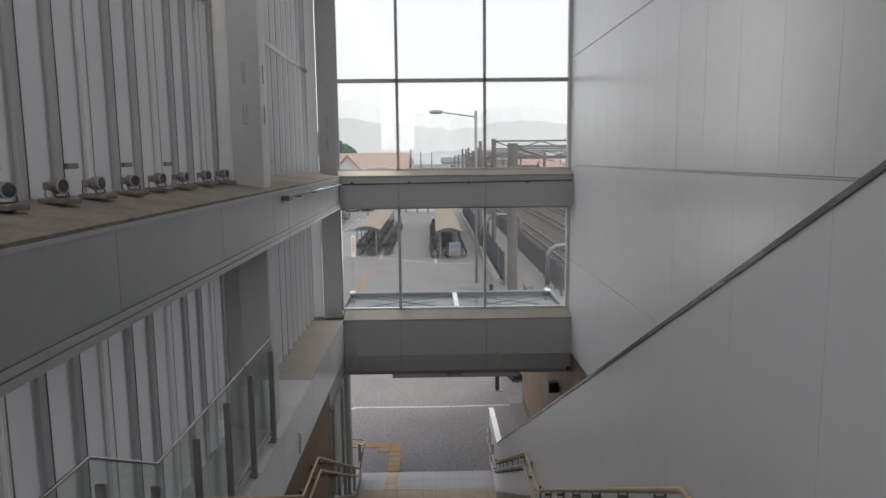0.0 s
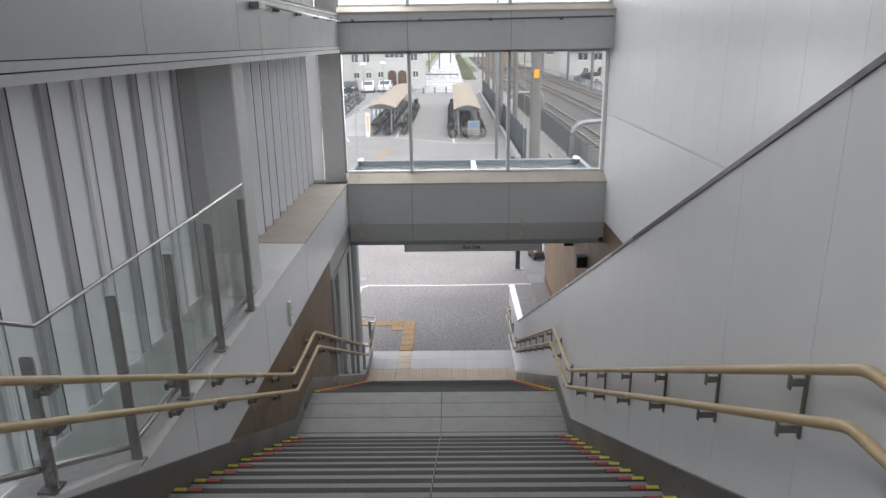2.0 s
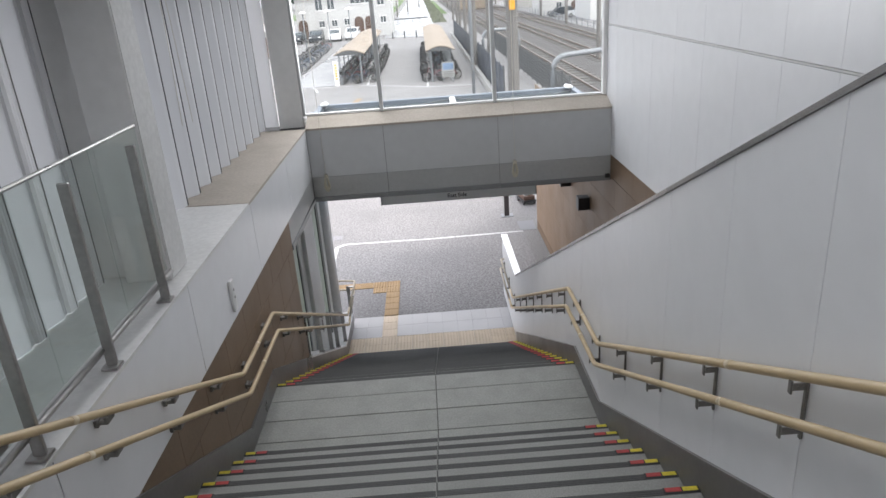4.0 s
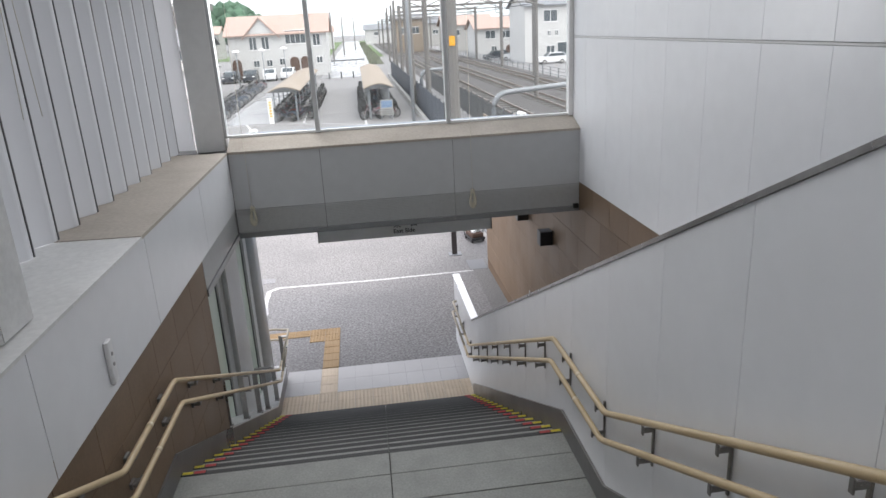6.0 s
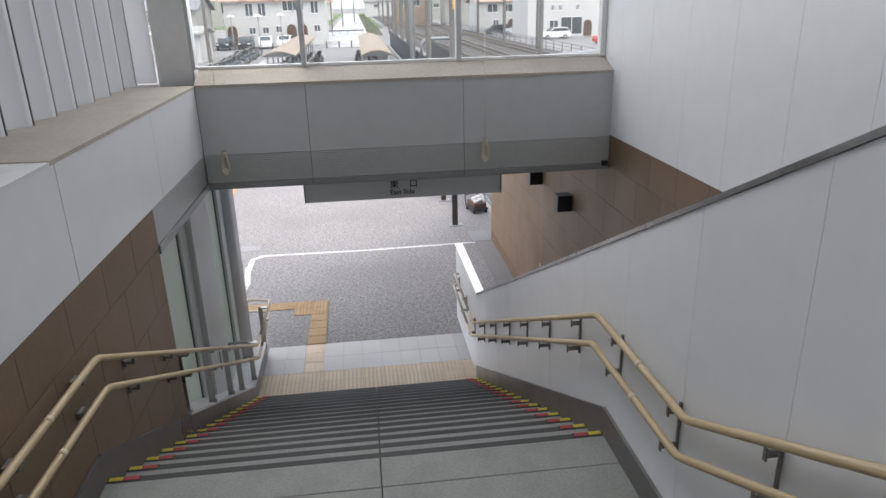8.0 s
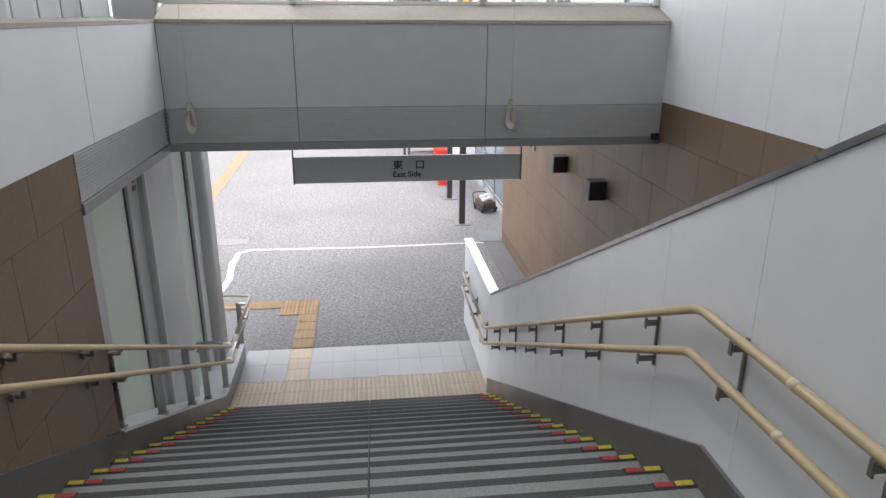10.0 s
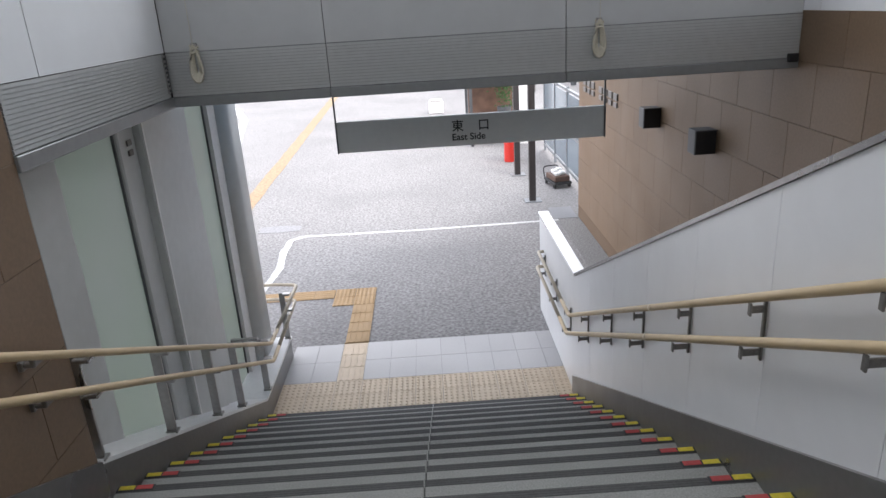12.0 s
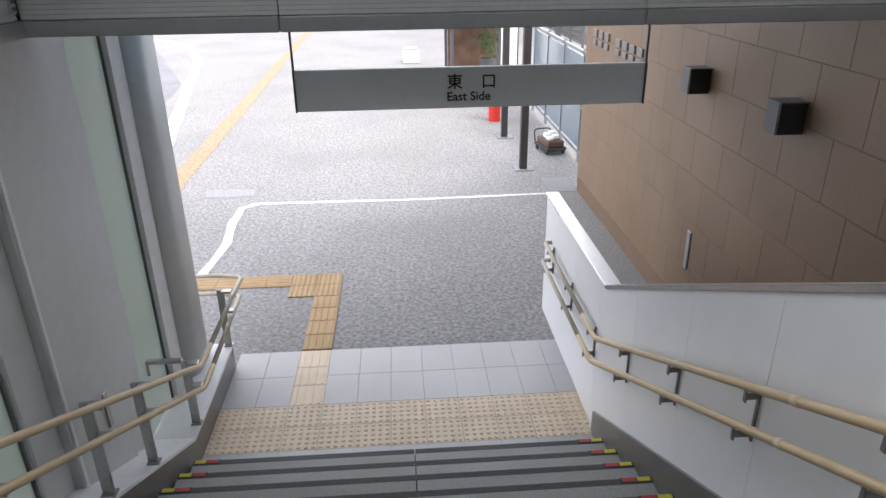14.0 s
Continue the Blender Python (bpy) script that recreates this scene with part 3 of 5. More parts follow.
def steel_column(x0, x1, y0, y1, z0, z1, slots, paint=M_COLUMN):
    col = thing("steel_column", "painted square steel column with slotted cover plates, lower shafts whitened to look lit", "column", "steel columns", "structure")
    part("shaft", box(x0, x1, y0, y1, z0, z1, 0.006), paint, col)
    # pale sheet paints the +x face lighter, as light falls on it
    part("corner_strip", box(x1 - 0.004, x1 + 0.006, y0 + 0.012, y1 - 0.012, z0 + 0.01, z1 - 0.01), M_LEDGEW, col)
    for z in slots:
        part("slot_plate", box((x0 + x1) / 2 - 0.02, (x0 + x1) / 2 + 0.02, y0 - 0.012, y0 + 0.001, z - 0.11, z + 0.11, 0.005), M_STEEL, col)
        part("slot_plate", box(x1 + 0.002, x1 + 0.014, (y0 + y1) / 2 - 0.02, (y0 + y1) / 2 + 0.02, z - 0.11, z + 0.11, 0.005), M_BRACKET, col)
    return col


# lower shafts in white to make up for light missing under the girder
steel_column(-1.88, -1.55, 8.20, 8.54, 4.47, 6.70, (), M_WHITE)
steel_column(-1.88, -1.55, 8.20, 8.54, 7.32, 11.5, (8.16, 8.61))
steel_column(-1.86, -1.50, 14.02, 14.35, 4.44, 6.72, (), M_WHITE)
steel_column(-1.86, -1.50, 14.02, 14.35, 7.30, 11.5, (7.95, 8.37))
structure("column_return", box(-2.155, -1.885, 8.30, 8.48, 4.476, 6.70), M_WHITE, "white panel closing the wall to the column")
structure("column_return_upper", box(-2.155, -1.885, 8.30, 8.48, 7.32, 11.5), M_WHITE, "white panel closing the wall to the column")

# ---- tall window ----
win = thing("window_1", "tall glazed end of the stair hall in grey frames", "window", kind="structure")
for z0, z1 in ((4.60, 6.70), (7.42, 11.45)):
    for x0, x1 in ((-1.49, -0.30), (-0.30, 1.42), (1.42, 3.08)):
        p = part("pane", box(x0 + 0.02, x1 - 0.02, 14.068, 14.076, z0 + 0.02, z1 - 0.01), M_GLASS, win)
        p.visible_shadow = False
    for x in (-0.30, 1.42):
        part("mullion", box(x - 0.028, x + 0.028, 14.0, 14.12, z0, z1, 0.004), M_COLUMN, win)
    part("jamb", box(3.06, 3.118, 14.0, 14.12, z0, z1), M_WHITE, win)
    part("jamb", box(-1.495, -1.46, 14.03, 14.12, z0, z1), M_COLUMN, win)
    part("bottom_frame", box(-1.46, 3.06, 14.04, 14.12, z0 + 0.001, z0 + 0.03), M_WHITE, win)
part("transom", box(-1.46, 3.06, 14.0, 14.12, 9.12, 9.19, 0.004), M_COLUMN, win)
part("head_frame", box(-1.46, 3.06, 14.0, 14.12, 6.65, 6.698), M_COLUMN, win)
structure("wall_window_head", box(-2.55, 3.42, 14.0, 14.35, 11.45, 11.75), M_PANEL, "white wall strip over the tall window")

# ---- unseen ceiling and closed end behind the stairs, with openings added for the fill lamps ----
ceil = bmesh.new()
for a, b, c, d in ((-2.6, -2.28, -6.5, 14.4), (-1.08, 3.5, -6.5, 14.4), (-2.28, -1.08, -6.5, -3.1), (-2.28, -1.08, 11.1, 14.4)):
    cuboid(ceil, a, b, c, d, 11.55, 11.75)
structure("ceiling", ceil, M_CEIL, "plain white unseen ceiling of the stair hall with an added roof light")
roof_pane = structure("added_roof_light", box(-2.28, -1.08, -3.1, 11.1, 11.62, 11.64), M_GLASS, "long unseen glazed roof light added over the stairs")
roof_pane.visible_shadow = False
back = structure("wall_back", box(-2.55, 3.42, -6.5, -6.3, 4.0, 8.0), M_PANEL, "plain white unseen wall under an added opening")
part("head", box(-2.55, 3.42, -6.5, -6.3, 11.2, 11.55), M_PANEL, back)
part("side", box(-2.55, -2.2, -6.5, -6.3, 8.0, 11.2), M_PANEL, back)
part("side", box(3.1, 3.42, -6.5, -6.3, 8.0, 11.2), M_PANEL, back)

# ---- glazed side of the lower flight ----
plinth_top = [(11.66, 2.52 - (11.66 - 9.85) * RISE / 0.3153 + 0.20), (14.55, 0.355), (14.72, 0.27), (16.10, 0.27)]
structure("plinth_glazing", prism([(11.66, -0.1)] + [(y, z - 0.03) for y, z in plinth_top] + [(16.10, -0.1)], -2.0, LX + 0.0), M_SKIRT, "grey metal plinth under the side glazing")
structure("plinth_cap", prism(plinth_top + [(y, z - 0.028) for y, z in reversed(plinth_top)], -2.0, LX + 0.012), M_PLINTH, "white sloping slab on the plinth")
side_win = thing("window_2", "frosted green glazing between grey steel posts", "window", kind="structure")
for y0, y1 in ((11.70, 12.06), (12.47, 13.28), (14.70, 15.24)):
    part("pane", box(-1.76, -1.745, y0, y1, 0.28, 3.9), M_FROST, side_win, "pale green frosted glass")
for y, m in ((11.67, M_WHITE), (12.065, M_DARK), (13.285, M_DARK), (14.672, M_COLUMN), (15.245, M_DARK)):
    part("frame_bar", box(-1.775, -1.732, y, y + 0.018, 0.28, 3.9), m, side_win)
clip_plate = bmesh.new()
for z in (3.08, 3.15):
    cuboid(clip_plate, -1.7145, -1.700, 13.43, 13.50, z - 0.02, z + 0.02, 0.003)
part("glazing_post", box(-1.83, -1.70, 12.10, 12.465, 0.28, 3.9, 0.008), M_CLAD, side_win, "flat grey steel post")
side_col = thing("steel_cladding", "wide grey steel column cladding beside the stairs", "column", kind="structure")
part("side_board", box(-1.82, -1.715, 13.315, 13.59, 0.28, 3.9, 0.01), M_CLAD, side_col)
part("front_board", box(-1.88, -1.66, 13.595, 14.30, 0.28, 3.9, 0.012), M_CLAD, side_col)
part("edge_strip", box(-1.662, -1.652, 13.60, 13.625, 0.3, 3.9), M_WHITE, side_col)
part("back_board", box(-1.88, -1.70, 14.305, 14.668, 0.28, 3.9, 0.01), M_CLAD, side_col)
part("clip_plate", clip_plate, M_BRACKET, side_col)
part("pull_plate", box(-1.661, -1.645, 14.0, 14.05, 0.95, 1.2, 0.004), M_STEEL, side_col)
end_col = thing("entrance_column", "tall grey rounded steel column at the exit", "column", kind="structure")
R_COL = 0.17
outline = [(cx + R_COL * math.cos(a), cy + R_COL * math.sin(a)) for cx, cy, a0 in ((-1.60 - R_COL, 16.06 - R_COL, 0), (-2.05 + R_COL, 16.06 - R_COL, 90), (-2.05 + R_COL, 15.50 + R_COL, 180), (-1.60 - R_COL, 15.50 + R_COL, 270)) for a in [radians(a0 + 15 * i) for i in range(7)]]
shaft_bm = prism(outline, 0.27, 3.95, "z")
for f in shaft_bm.faces:
    f.smooth = len(f.verts) == 4
part("shaft", shaft_bm, M_CLAD, end_col)
part("corner_strip", box(-1.80, -1.70, 15.275, 15.498, 0.28, 3.94), M_LEDGEW, end_col)

# ---- floor at the foot of the stairs ----
floor = structure("floor", box(LX, RX, 14.56, 16.335, -0.12, -0.012), M_FGROUT, "white floor tiles with a beige tactile strip")
T = 0.30


def dot_tile(width):
    bm = box(0.002, width - 0.002, 0.002, T - 0.002, -0.011, 0.0, 0.0015)
    for i in range(int(width / 0.06)):
        for j in range(5):
            disc(0.03 + i * 0.06, 0.03 + j * 0.06, 0.0035, 0.019, 0.007, bm, seg=8, r2=0.012)
    return bm


def bar_tile():
    bm = box(0.002, T - 0.002, 0.002, T - 0.002, -0.011, 0.0, 0.0015)
    for i in range(4):
        cuboid(bm, 0.03 + i * 0.072, 0.055 + i * 0.072, 0.012, T - 0.012, 0.0, 0.005, 0.002)
    return bm


plain = mesh("tile", box(0.0015, T - 0.0015, 0.0015, 0.4485, -0.011, 0.0, 0.001), M_WTILE)
plain_cut = mesh("tile", box(0.0015, 0.178, 0.0015, 0.4485, -0.011, 0.0, 0.001), M_WTILE)
dots, dots_cut, bars = mesh("tactile_tile", dot_tile(T), M_TACT), mesh("tactile_tile", dot_tile(0.18), M_TACT), mesh("tactile_tile", bar_tile(), M_TACT)
edge_w = mesh("tile", box(0.0015, T - 0.0015, 0.0, 0.255, -0.011, 0.0), M_WTILE)
edge_cut = mesh("tile", box(0.0015, 0.178, 0.0, 0.255, -0.011, 0.0), M_WTILE)
for k in range(11):
    x = LX + k * T
    cut = k == 10
    piece("tile", edge_cut if cut else edge_w, floor, at(x, 14.573, 0))
    for y in (14.83, 15.13):
        piece("tactile_tile", dots_cut if cut else dots, floor, at(x, y, 0))
    for y in (15.43, 15.73, 16.03) if k == 2 else (15.43, 15.88):
        piece("tactile_tile" if k == 2 else "tile", bars if k == 2 else plain_cut if cut else plain, floor, at(x, y, 0))

# ---- handrails ----


def rail_line(x, lift):
    z = lift
    return [(x, -2.2, 7.50 + z), (x, 2.66, 5.01 + z), (x, 3.835, 4.995 + z), (x, 8.71, 2.505 + z), (x, 9.92, 2.475 + z), (x, 14.85, 0.04 + z)]


right = thing("handrail", "double beige handrail on steel brackets along the white wall", "handrail", "handrails")
for lift, name in ((0.87, "upper_rail"), (0.67, "lower_rail")):
    rx = 1.684 if lift > 0.8 else 1.662
    z = 0.04 + lift
    part(name, tube(rounded(rail_line(rx, lift) + [(rx, 15.22, z)], 0.055), 0.021, 10), M_RAIL, right)
    part("level_rail", tube(rounded([(rx, 15.215, z), (rx, 16.73, z), (1.752, 16.73, z)], 0.045), 0.0205, 10), M_RAILW, right, "greyish worn level end of the rail")
part("raised_dot_plate", box(1.684 - 0.011, 1.684 + 0.011, 14.99, 15.20, 0.9295, 0.9335, 0.001), M_COLLAR, right, "pale metal plate with raised dots")


def rail_z(y):
    p = rail_line(0, 0.0) + [(0, 17.0, 0.06)]
    for a, b in zip(p, p[1:]):
        if a[1] <= y <= b[1]:
            return a[2] + (b[2] - a[2]) * (y - a[1]) / (b[1] - a[1])
    return p[-1][2]


def bracket_right():
    bm = box(1.737, 1.7495, -0.010, 0.010, 0.575, 0.86, 0.003)
    for z in (0.85, 0.65):
        x = 1.684 if z > 0.8 else 1.662
        cuboid(bm, x - 0.010, x, -0.012, 0.012, z - 0.062, z - 0.002, 0.003)
        cuboid(bm, x - 0.001, 1.738, -0.005, 0.005, z - 0.050, z - 0.018, 0.001)
        for x in (1.706, 1.724):
            disc(x, -0.0055, z - 0.034, 0.005, 0.004, bm, "y", 8)
    return bm


bracket_me = mesh("bracket", bracket_right(), M_BRACKET)
for k in range(-7, 18):
    y = 3.48 + k * 0.7705
    if y < 16.7:
        piece("bracket", bracket_me, right, at(0, y, rail_z(y)))

left = thing("handrail", "double beige handrail on short brackets and posts", "handrail", "handrails")
for lift, name in ((0.87, "upper_rail"), (0.67, "lower_rail")):
    dx = 0.0 if lift > 0.8 else 0.04
    lx = -1.35 if lift > 0.8 else -1.325
    z = lift - 0.10
    part(name, tube(rounded(rail_line(lx, lift - 0.025)[:-1] + [(-1.36, 14.95, z), (-1.36 - dx * 0.2, 15.26, z)], 0.055), 0.021, 10), M_RAIL, left)
    part("level_rail", tube(rounded([(-1.36 - dx * 0.2, 15.255, z), (-1.36 - dx, 16.5, z), (-1.62 - dx, 16.56, z), (-2.0, 16.56, z)], 0.055), 0.0205, 10), M_RAILW, left, "greyish worn level end of the rail")
part("raised_dot_plate", box(-1.36 - 0.011, -1.36 + 0.011, 15.08, 15.25, 0.7895, 0.7935, 0.001), M_COLLAR, left, "pale metal plate with raised dots")


def bracket_left(drop):
    bm = cuboid(bmesh.new(), -1.428, -1.405, -0.05, 0.03, drop - 0.075, drop - 0.03, 0.004)
    cuboid(bm, -1.405, -1.35, -0.05, 0.03, drop - 0.06, drop - 0.035, 0.006)
    cuboid(bm, -1.372, -1.348, -0.05, 0.03, drop - 0.05, drop - 0.016, 0.004)
    return bm


bl = [mesh("bracket", bracket_left(d), M_BRACKET) for d in (0.85, 0.65)]
for y in (5.85, 6.62, 7.39, 8.17, 8.96, 9.74, 10.52, 11.32):
    for me in bl:
        piece("bracket", me, left, at(0, y, rail_z(y)))
for y in (11.72, 12.60, 13.44, 14.04, 14.90, 16.06):
    foot = 0.27 if y > 14.8 else max(0.27, 2.72 - (y - 9.85) * RISE / 0.3153)
    foot = 0.0 if y > 16.12 else foot
    zt = max(rail_z(y) + 0.83, 0.765)
    bm = box(-1.487, -1.422, y - 0.009, y + 0.009, foot, zt - 0.02, 0.003)
    for d in (0.0, 0.2):
        cuboid(bm, -1.44, -1.35, y - 0.05, y + 0.02, zt - 0.045 - d, zt - 0.02 - d, 0.006)
    cuboid(bm, -1.49, -1.41, y - 0.03, y + 0.03, foot, foot + 0.012)
    if abs(y - 14.90) < 0.01:
        cuboid(bm, -1.74, -1.47, y - 0.02, y + 0.02, zt - 0.03, zt, 0.003)
        cuboid(bm, -1.74, -1.72, y - 0.02, y + 0.02, zt - 0.13, zt - 0.03, 0.003)
    part("post", bm, M_STEEL, left, "dull flat steel post")
for y in (3.0, 3.85, 4.62):
    for me in bl:
        piece("bracket", me, left, at(0, y, rail_z(y)))

for ob, x_up, x_low, off in ((right, 1.684, 1.662, 0.0), (left, -1.35, -1.325, -0.025)):
    for y in (6.3, 9.25, 12.4) if x_up > 0 else (6.3, 9.25):
        for lift, x in ((0.87, x_up), (0.67, x_low)):
            z = rail_z(y) + lift + off
            s = (rail_z(y + 0.02) - rail_z(y - 0.02)) / 0.04
            part("collar", tube([(x, y - 0.02, z - 0.02 * s), (x, y + 0.02, z + 0.02 * s)], 0.0228, 10), M_COLLAR, ob, "pale joint collar")

# ---- glass guard beside the upper landing and ledge ----
guard = thing("glass_guard", "clear glass guard with flat steel posts on the ledge", "guard")
gz = 4.47
for y, z0, z1 in ((2.2, 5.2, 5.98), (3.2, 5.05, 5.92), (3.95, 5.0, 5.90), (4.64, 4.86, 5.54), (5.42, gz, 5.53), (6.20, gz, 5.53), (6.98, gz, 5.53), (7.84, gz, 5.53)):
    bm = box(-1.50, -1.44, y - 0.012, y + 0.012, z0, z1, 0.004)
    cuboid(bm, -1.52, -1.43, y - 0.045, y + 0.045, z0 - 0.0, z0 + 0.014)
    part("post", bm, M_STEEL, guard, "brushed steel flat post")
gl = [(1.2, 5.38), (3.90, 5.36), (5.42, 4.60), (8.10, 4.60)]
gt = [(1.2, 6.06), (3.96, 6.05), (4.82, 5.61), (8.10, 5.61)]
cuts = [1.2, 2.2, 3.1, 3.96, 4.82, 5.81, 6.60, 7.42, 8.10]


def along(line, y):
    for a, b in zip(line, line[1:]):
        if a[0] <= y <= b[0]:
            return a[1] + (b[1] - a[1]) * (y - a[0]) / (b[0] - a[0])
    return line[-1][1]


for a, b in zip(cuts, cuts[1:]):
    c, d = a + 0.006, b - 0.006
    foot = [(c, along(gl, c))] + [q for q in gl if c < q[0] < d] + [(d, along(gl, d))]
    head = [(c, along(gt, c))] + [q for q in gt if c < q[0] < d] + [(d, along(gt, d))]
    p = part("pane", prism(foot + head[::-1], -1.535, -1.523), M_GUARD, guard, "clear greenish glass pane")
    p.visible_shadow = False
part("top_edge", tube([(-1.529, y, z) for y, z in gt], 0.011, 6), M_STEEL, guard)
part("bottom_rail", tube([(-1.50, y, z - 0.02) for y, z in gl], 0.018, 6), M_STEEL, guard)
structure("stringer_upper", prism([(1.0, 6.2), (2.68, 5.24), (3.82, 5.20), (5.45, 4.48), (5.45, 4.3), (1.0, 4.3)], LX - 0.12, LX - 0.001), M_PLINTH, "white stringer beside the upper steps")

# ---- floodlights on the upper ledge ----


def floodlight():
    lamp = thing("floodlight", "dusty grey drum floodlight on a concrete block", "floodlight", "floodlights on the ledge")
    part("base_block", box(-0.16, 0.16, -0.11, 0.11, 0.0, 0.055, 0.012), M_DUSTY, lamp, "dusty concrete block")
    yoke = tube(rounded([(-0.01, -0.085, 0.165), (0.04, -0.085, 0.062), (0.04, 0.085, 0.062), (-0.01, 0.085, 0.165)], 0.03), 0.009, 6)
    part("yoke", yoke, M_DARK, lamp)
    bm = disc(0.0, 0, 0.165, 0.070, 0.085, axis="x", seg=20)
    disc(-0.062, 0, 0.165, 0.050, 0.04, bm, "x", 16, 0.068)
    cuboid(bm, -0.15, -0.08, -0.045, 0.045, 0.125, 0.205, 0.01)
    part("housing", bm, M_DUSTY, lamp)
    part("rim", disc(0.046, 0, 0.165, 0.075, 0.012, axis="x", seg=20), M_LEDGE, lamp)
    part("lens", disc(0.054, 0, 0.165, 0.060, 0.006, axis="x", seg=20), M_PANE, lamp, "dull glass lens")
    part("cable", tube(rounded([(-0.15, 0.0, 0.16), (-0.20, 0.03, 0.06), (-0.19, 0.12, 0.012)], 0.05), 0.006, 5), M_DARK, lamp)
    return lamp


first = floodlight()
FLOODS = (3.5, 4.05, 4.58, 5.06, 5.60, 6.13, 6.67, 7.30, 7.92)
SMALL = Matrix.Scale(0.8, 4)
first.matrix_world = pose(-1.90, FLOODS[0], 7.397, 0, 0, -24) @ SMALL
for k, y in enumerate(FLOODS[1:]):
    copy_thing(first, pose(-1.90, y, 7.397, 0, 0, -24 + 9 * (k % 3)) @ SMALL)
clip_me = mesh("siding_clip", box(-2.075, -2.045, -0.07, 0.07, -0.018, 0.018, 0.003), M_BRACKET)
for y in (4.2, 5.05, 5.9, 6.75, 10.9, 11.75, 12.6, 13.4):
    piece("siding_clip", clip_me, siding, at(0, y, 7.62))

# ---- small fittings ----
inter = thing("call_plate", "slim white call plate with small buttons on the ledge panel", "call plate")
part("plate", box(LX + 0.001, LX + 0.03, 8.99, 9.07, 3.80, 4.09, 0.006), M_PLINTH, inter)
for z in (3.93, 4.0):
    part("button", disc(LX + 0.032, 9.03, z, 0.012, 0.006, axis="x", seg=10), M_STEEL, inter)

for x, side in ((-1.21, 0), (1.65, 1)):
    cord = thing("rope_coil", "looped off-white cord hanging from a small cleat", "cord", "cords on the beam")
    part("cleat", box(x - 0.02, x + 0.02, 13.67, 13.702, 3.72, 3.78, 0.004), M_STEEL, cord)
    for k in range(5):
        w = 0.024 + 0.008 * k
        h = 0.205 + 0.012 * k
        loop = [(x + w * math.sin(a) * (0.35 + 0.65 * (1 - math.cos(a)) / 2), 13.685 - 0.006 * k, 3.765 - h * (1 - math.cos(a)) / 2) for a in [2 * math.pi * i / 18 for i in range(19)]]
        part("loop", tube(loop, 0.0095, 6), M_ROPE, cord)
    turn = [(x + 0.026 * math.cos(a), 13.676 + 0.022 * math.sin(a), 3.70 + 0.004 * a) for a in [math.pi * i / 6 for i in range(31)]]
    part("wrap", tube(turn, 0.008, 6), M_ROPE, cord)
for x in (-1.21, 1.65):
    solid("pull_cord", tube([(x, 13.66, 3.77), (x, 13.66, 4.6), (x + 0.01, 13.66, 7.17)], 0.0022, 5), M_ROPE, "thin pale cord hanging from the rod", "cord", "pull cords")
box_l = thing("cord_winder", "small dark winder box with cords at the girder", "winder")
part("housing", box(LX + 0.001, LX + 0.09, 8.55, 8.78, 7.16, 7.22, 0.006), M_DARK, box_l)
part("guide_rod", tube([(LX + 0.06, 8.78, 7.20), (LX + 0.06, 13.6, 7.17)], 0.012, 6), M_STEEL, box_l)
for y in (9.4, 10.5, 11.6, 12.7):
    part("guide_bracket", box(LX + 0.001, LX + 0.07, y, y + 0.05, 7.16, 7.20), M_DARK, box_l)

for dx, dy in ((0.0, 0.0), (0.05, 0.12)):
    solid("pull_cord", tube([(LX + 0.06, 8.62, 7.17), (LX + 0.05 + dx * 0.5, 8.62 + dy * 0.5, 6.2), (LX + 0.03 + dx * 0.8, 8.62 + dy, 5.5)], 0.0018, 5), M_ROPE, "thin pale cord hanging beside the column", "cord", "pull cords")

# ---- hanging sign ----
sign = thing("hanging_sign", "long grey hanging sign with the words East Side", "sign")
part("board", box(-0.617, 2.358, 16.225, 16.275, 2.428, 2.773, 0.004), M_SIGN, sign)
for x in (-0.632, 2.36):
    part("end_bar", box(x, x + 0.014, 16.215, 16.285, 2.423, 2.778), M_DARK, sign)
    part("hanger", box(x - 0.002, x + 0.016, 16.24, 16.26, 2.778, 3.96), M_DARK, sign)


def lettering(body, x, z, size, parent, y=16.2235):
    cu = bpy.data.curves.new("lettering", "FONT")
    cu.body, cu.size, cu.extrude = body, size, 0.0012
    cu.offset = 0.0018
    ob = new("lettering_source", cu)
    dg = bpy.context.evaluated_depsgraph_get()
    me = bpy.data.meshes.new_from_object(ob.evaluated_get(dg))
    bpy.data.objects.remove(ob)
    me.materials.clear()
    me.materials.append(M_INK)
    out = new("lettering", me)
    out.parent = parent
    out.matrix_local = pose(x, y, z, 90, 0, 0)
    return out


lettering("東", 0.655, 2.603, 0.135, sign)
lettering("口", 0.945, 2.603, 0.135, sign)
lettering("East Side", 0.652, 2.493, 0.105, sign)

# ---- wall lamps and plates on the tiled wall ----


def wall_lamp(y, z):
    lamp = thing("wall_lamp", "square black wall lamp on brown tiles", "wall lamp", "wall lamps", at=(FX, y, z))
    part("housing", box(-0.205, 0.0, 0.012, 0.19, -0.235, 0.0, 0.006), M_DARK, lamp)
    part("face", box(-0.198, -0.006, 0.0, 0.0115, -0.228, -0.008), M_BLACK, lamp, "black louvred face")
    part("visor", box(-0.208, 0.0, -0.012, 0.0, -0.008, 0.002), M_DARK, lamp)
    return lamp


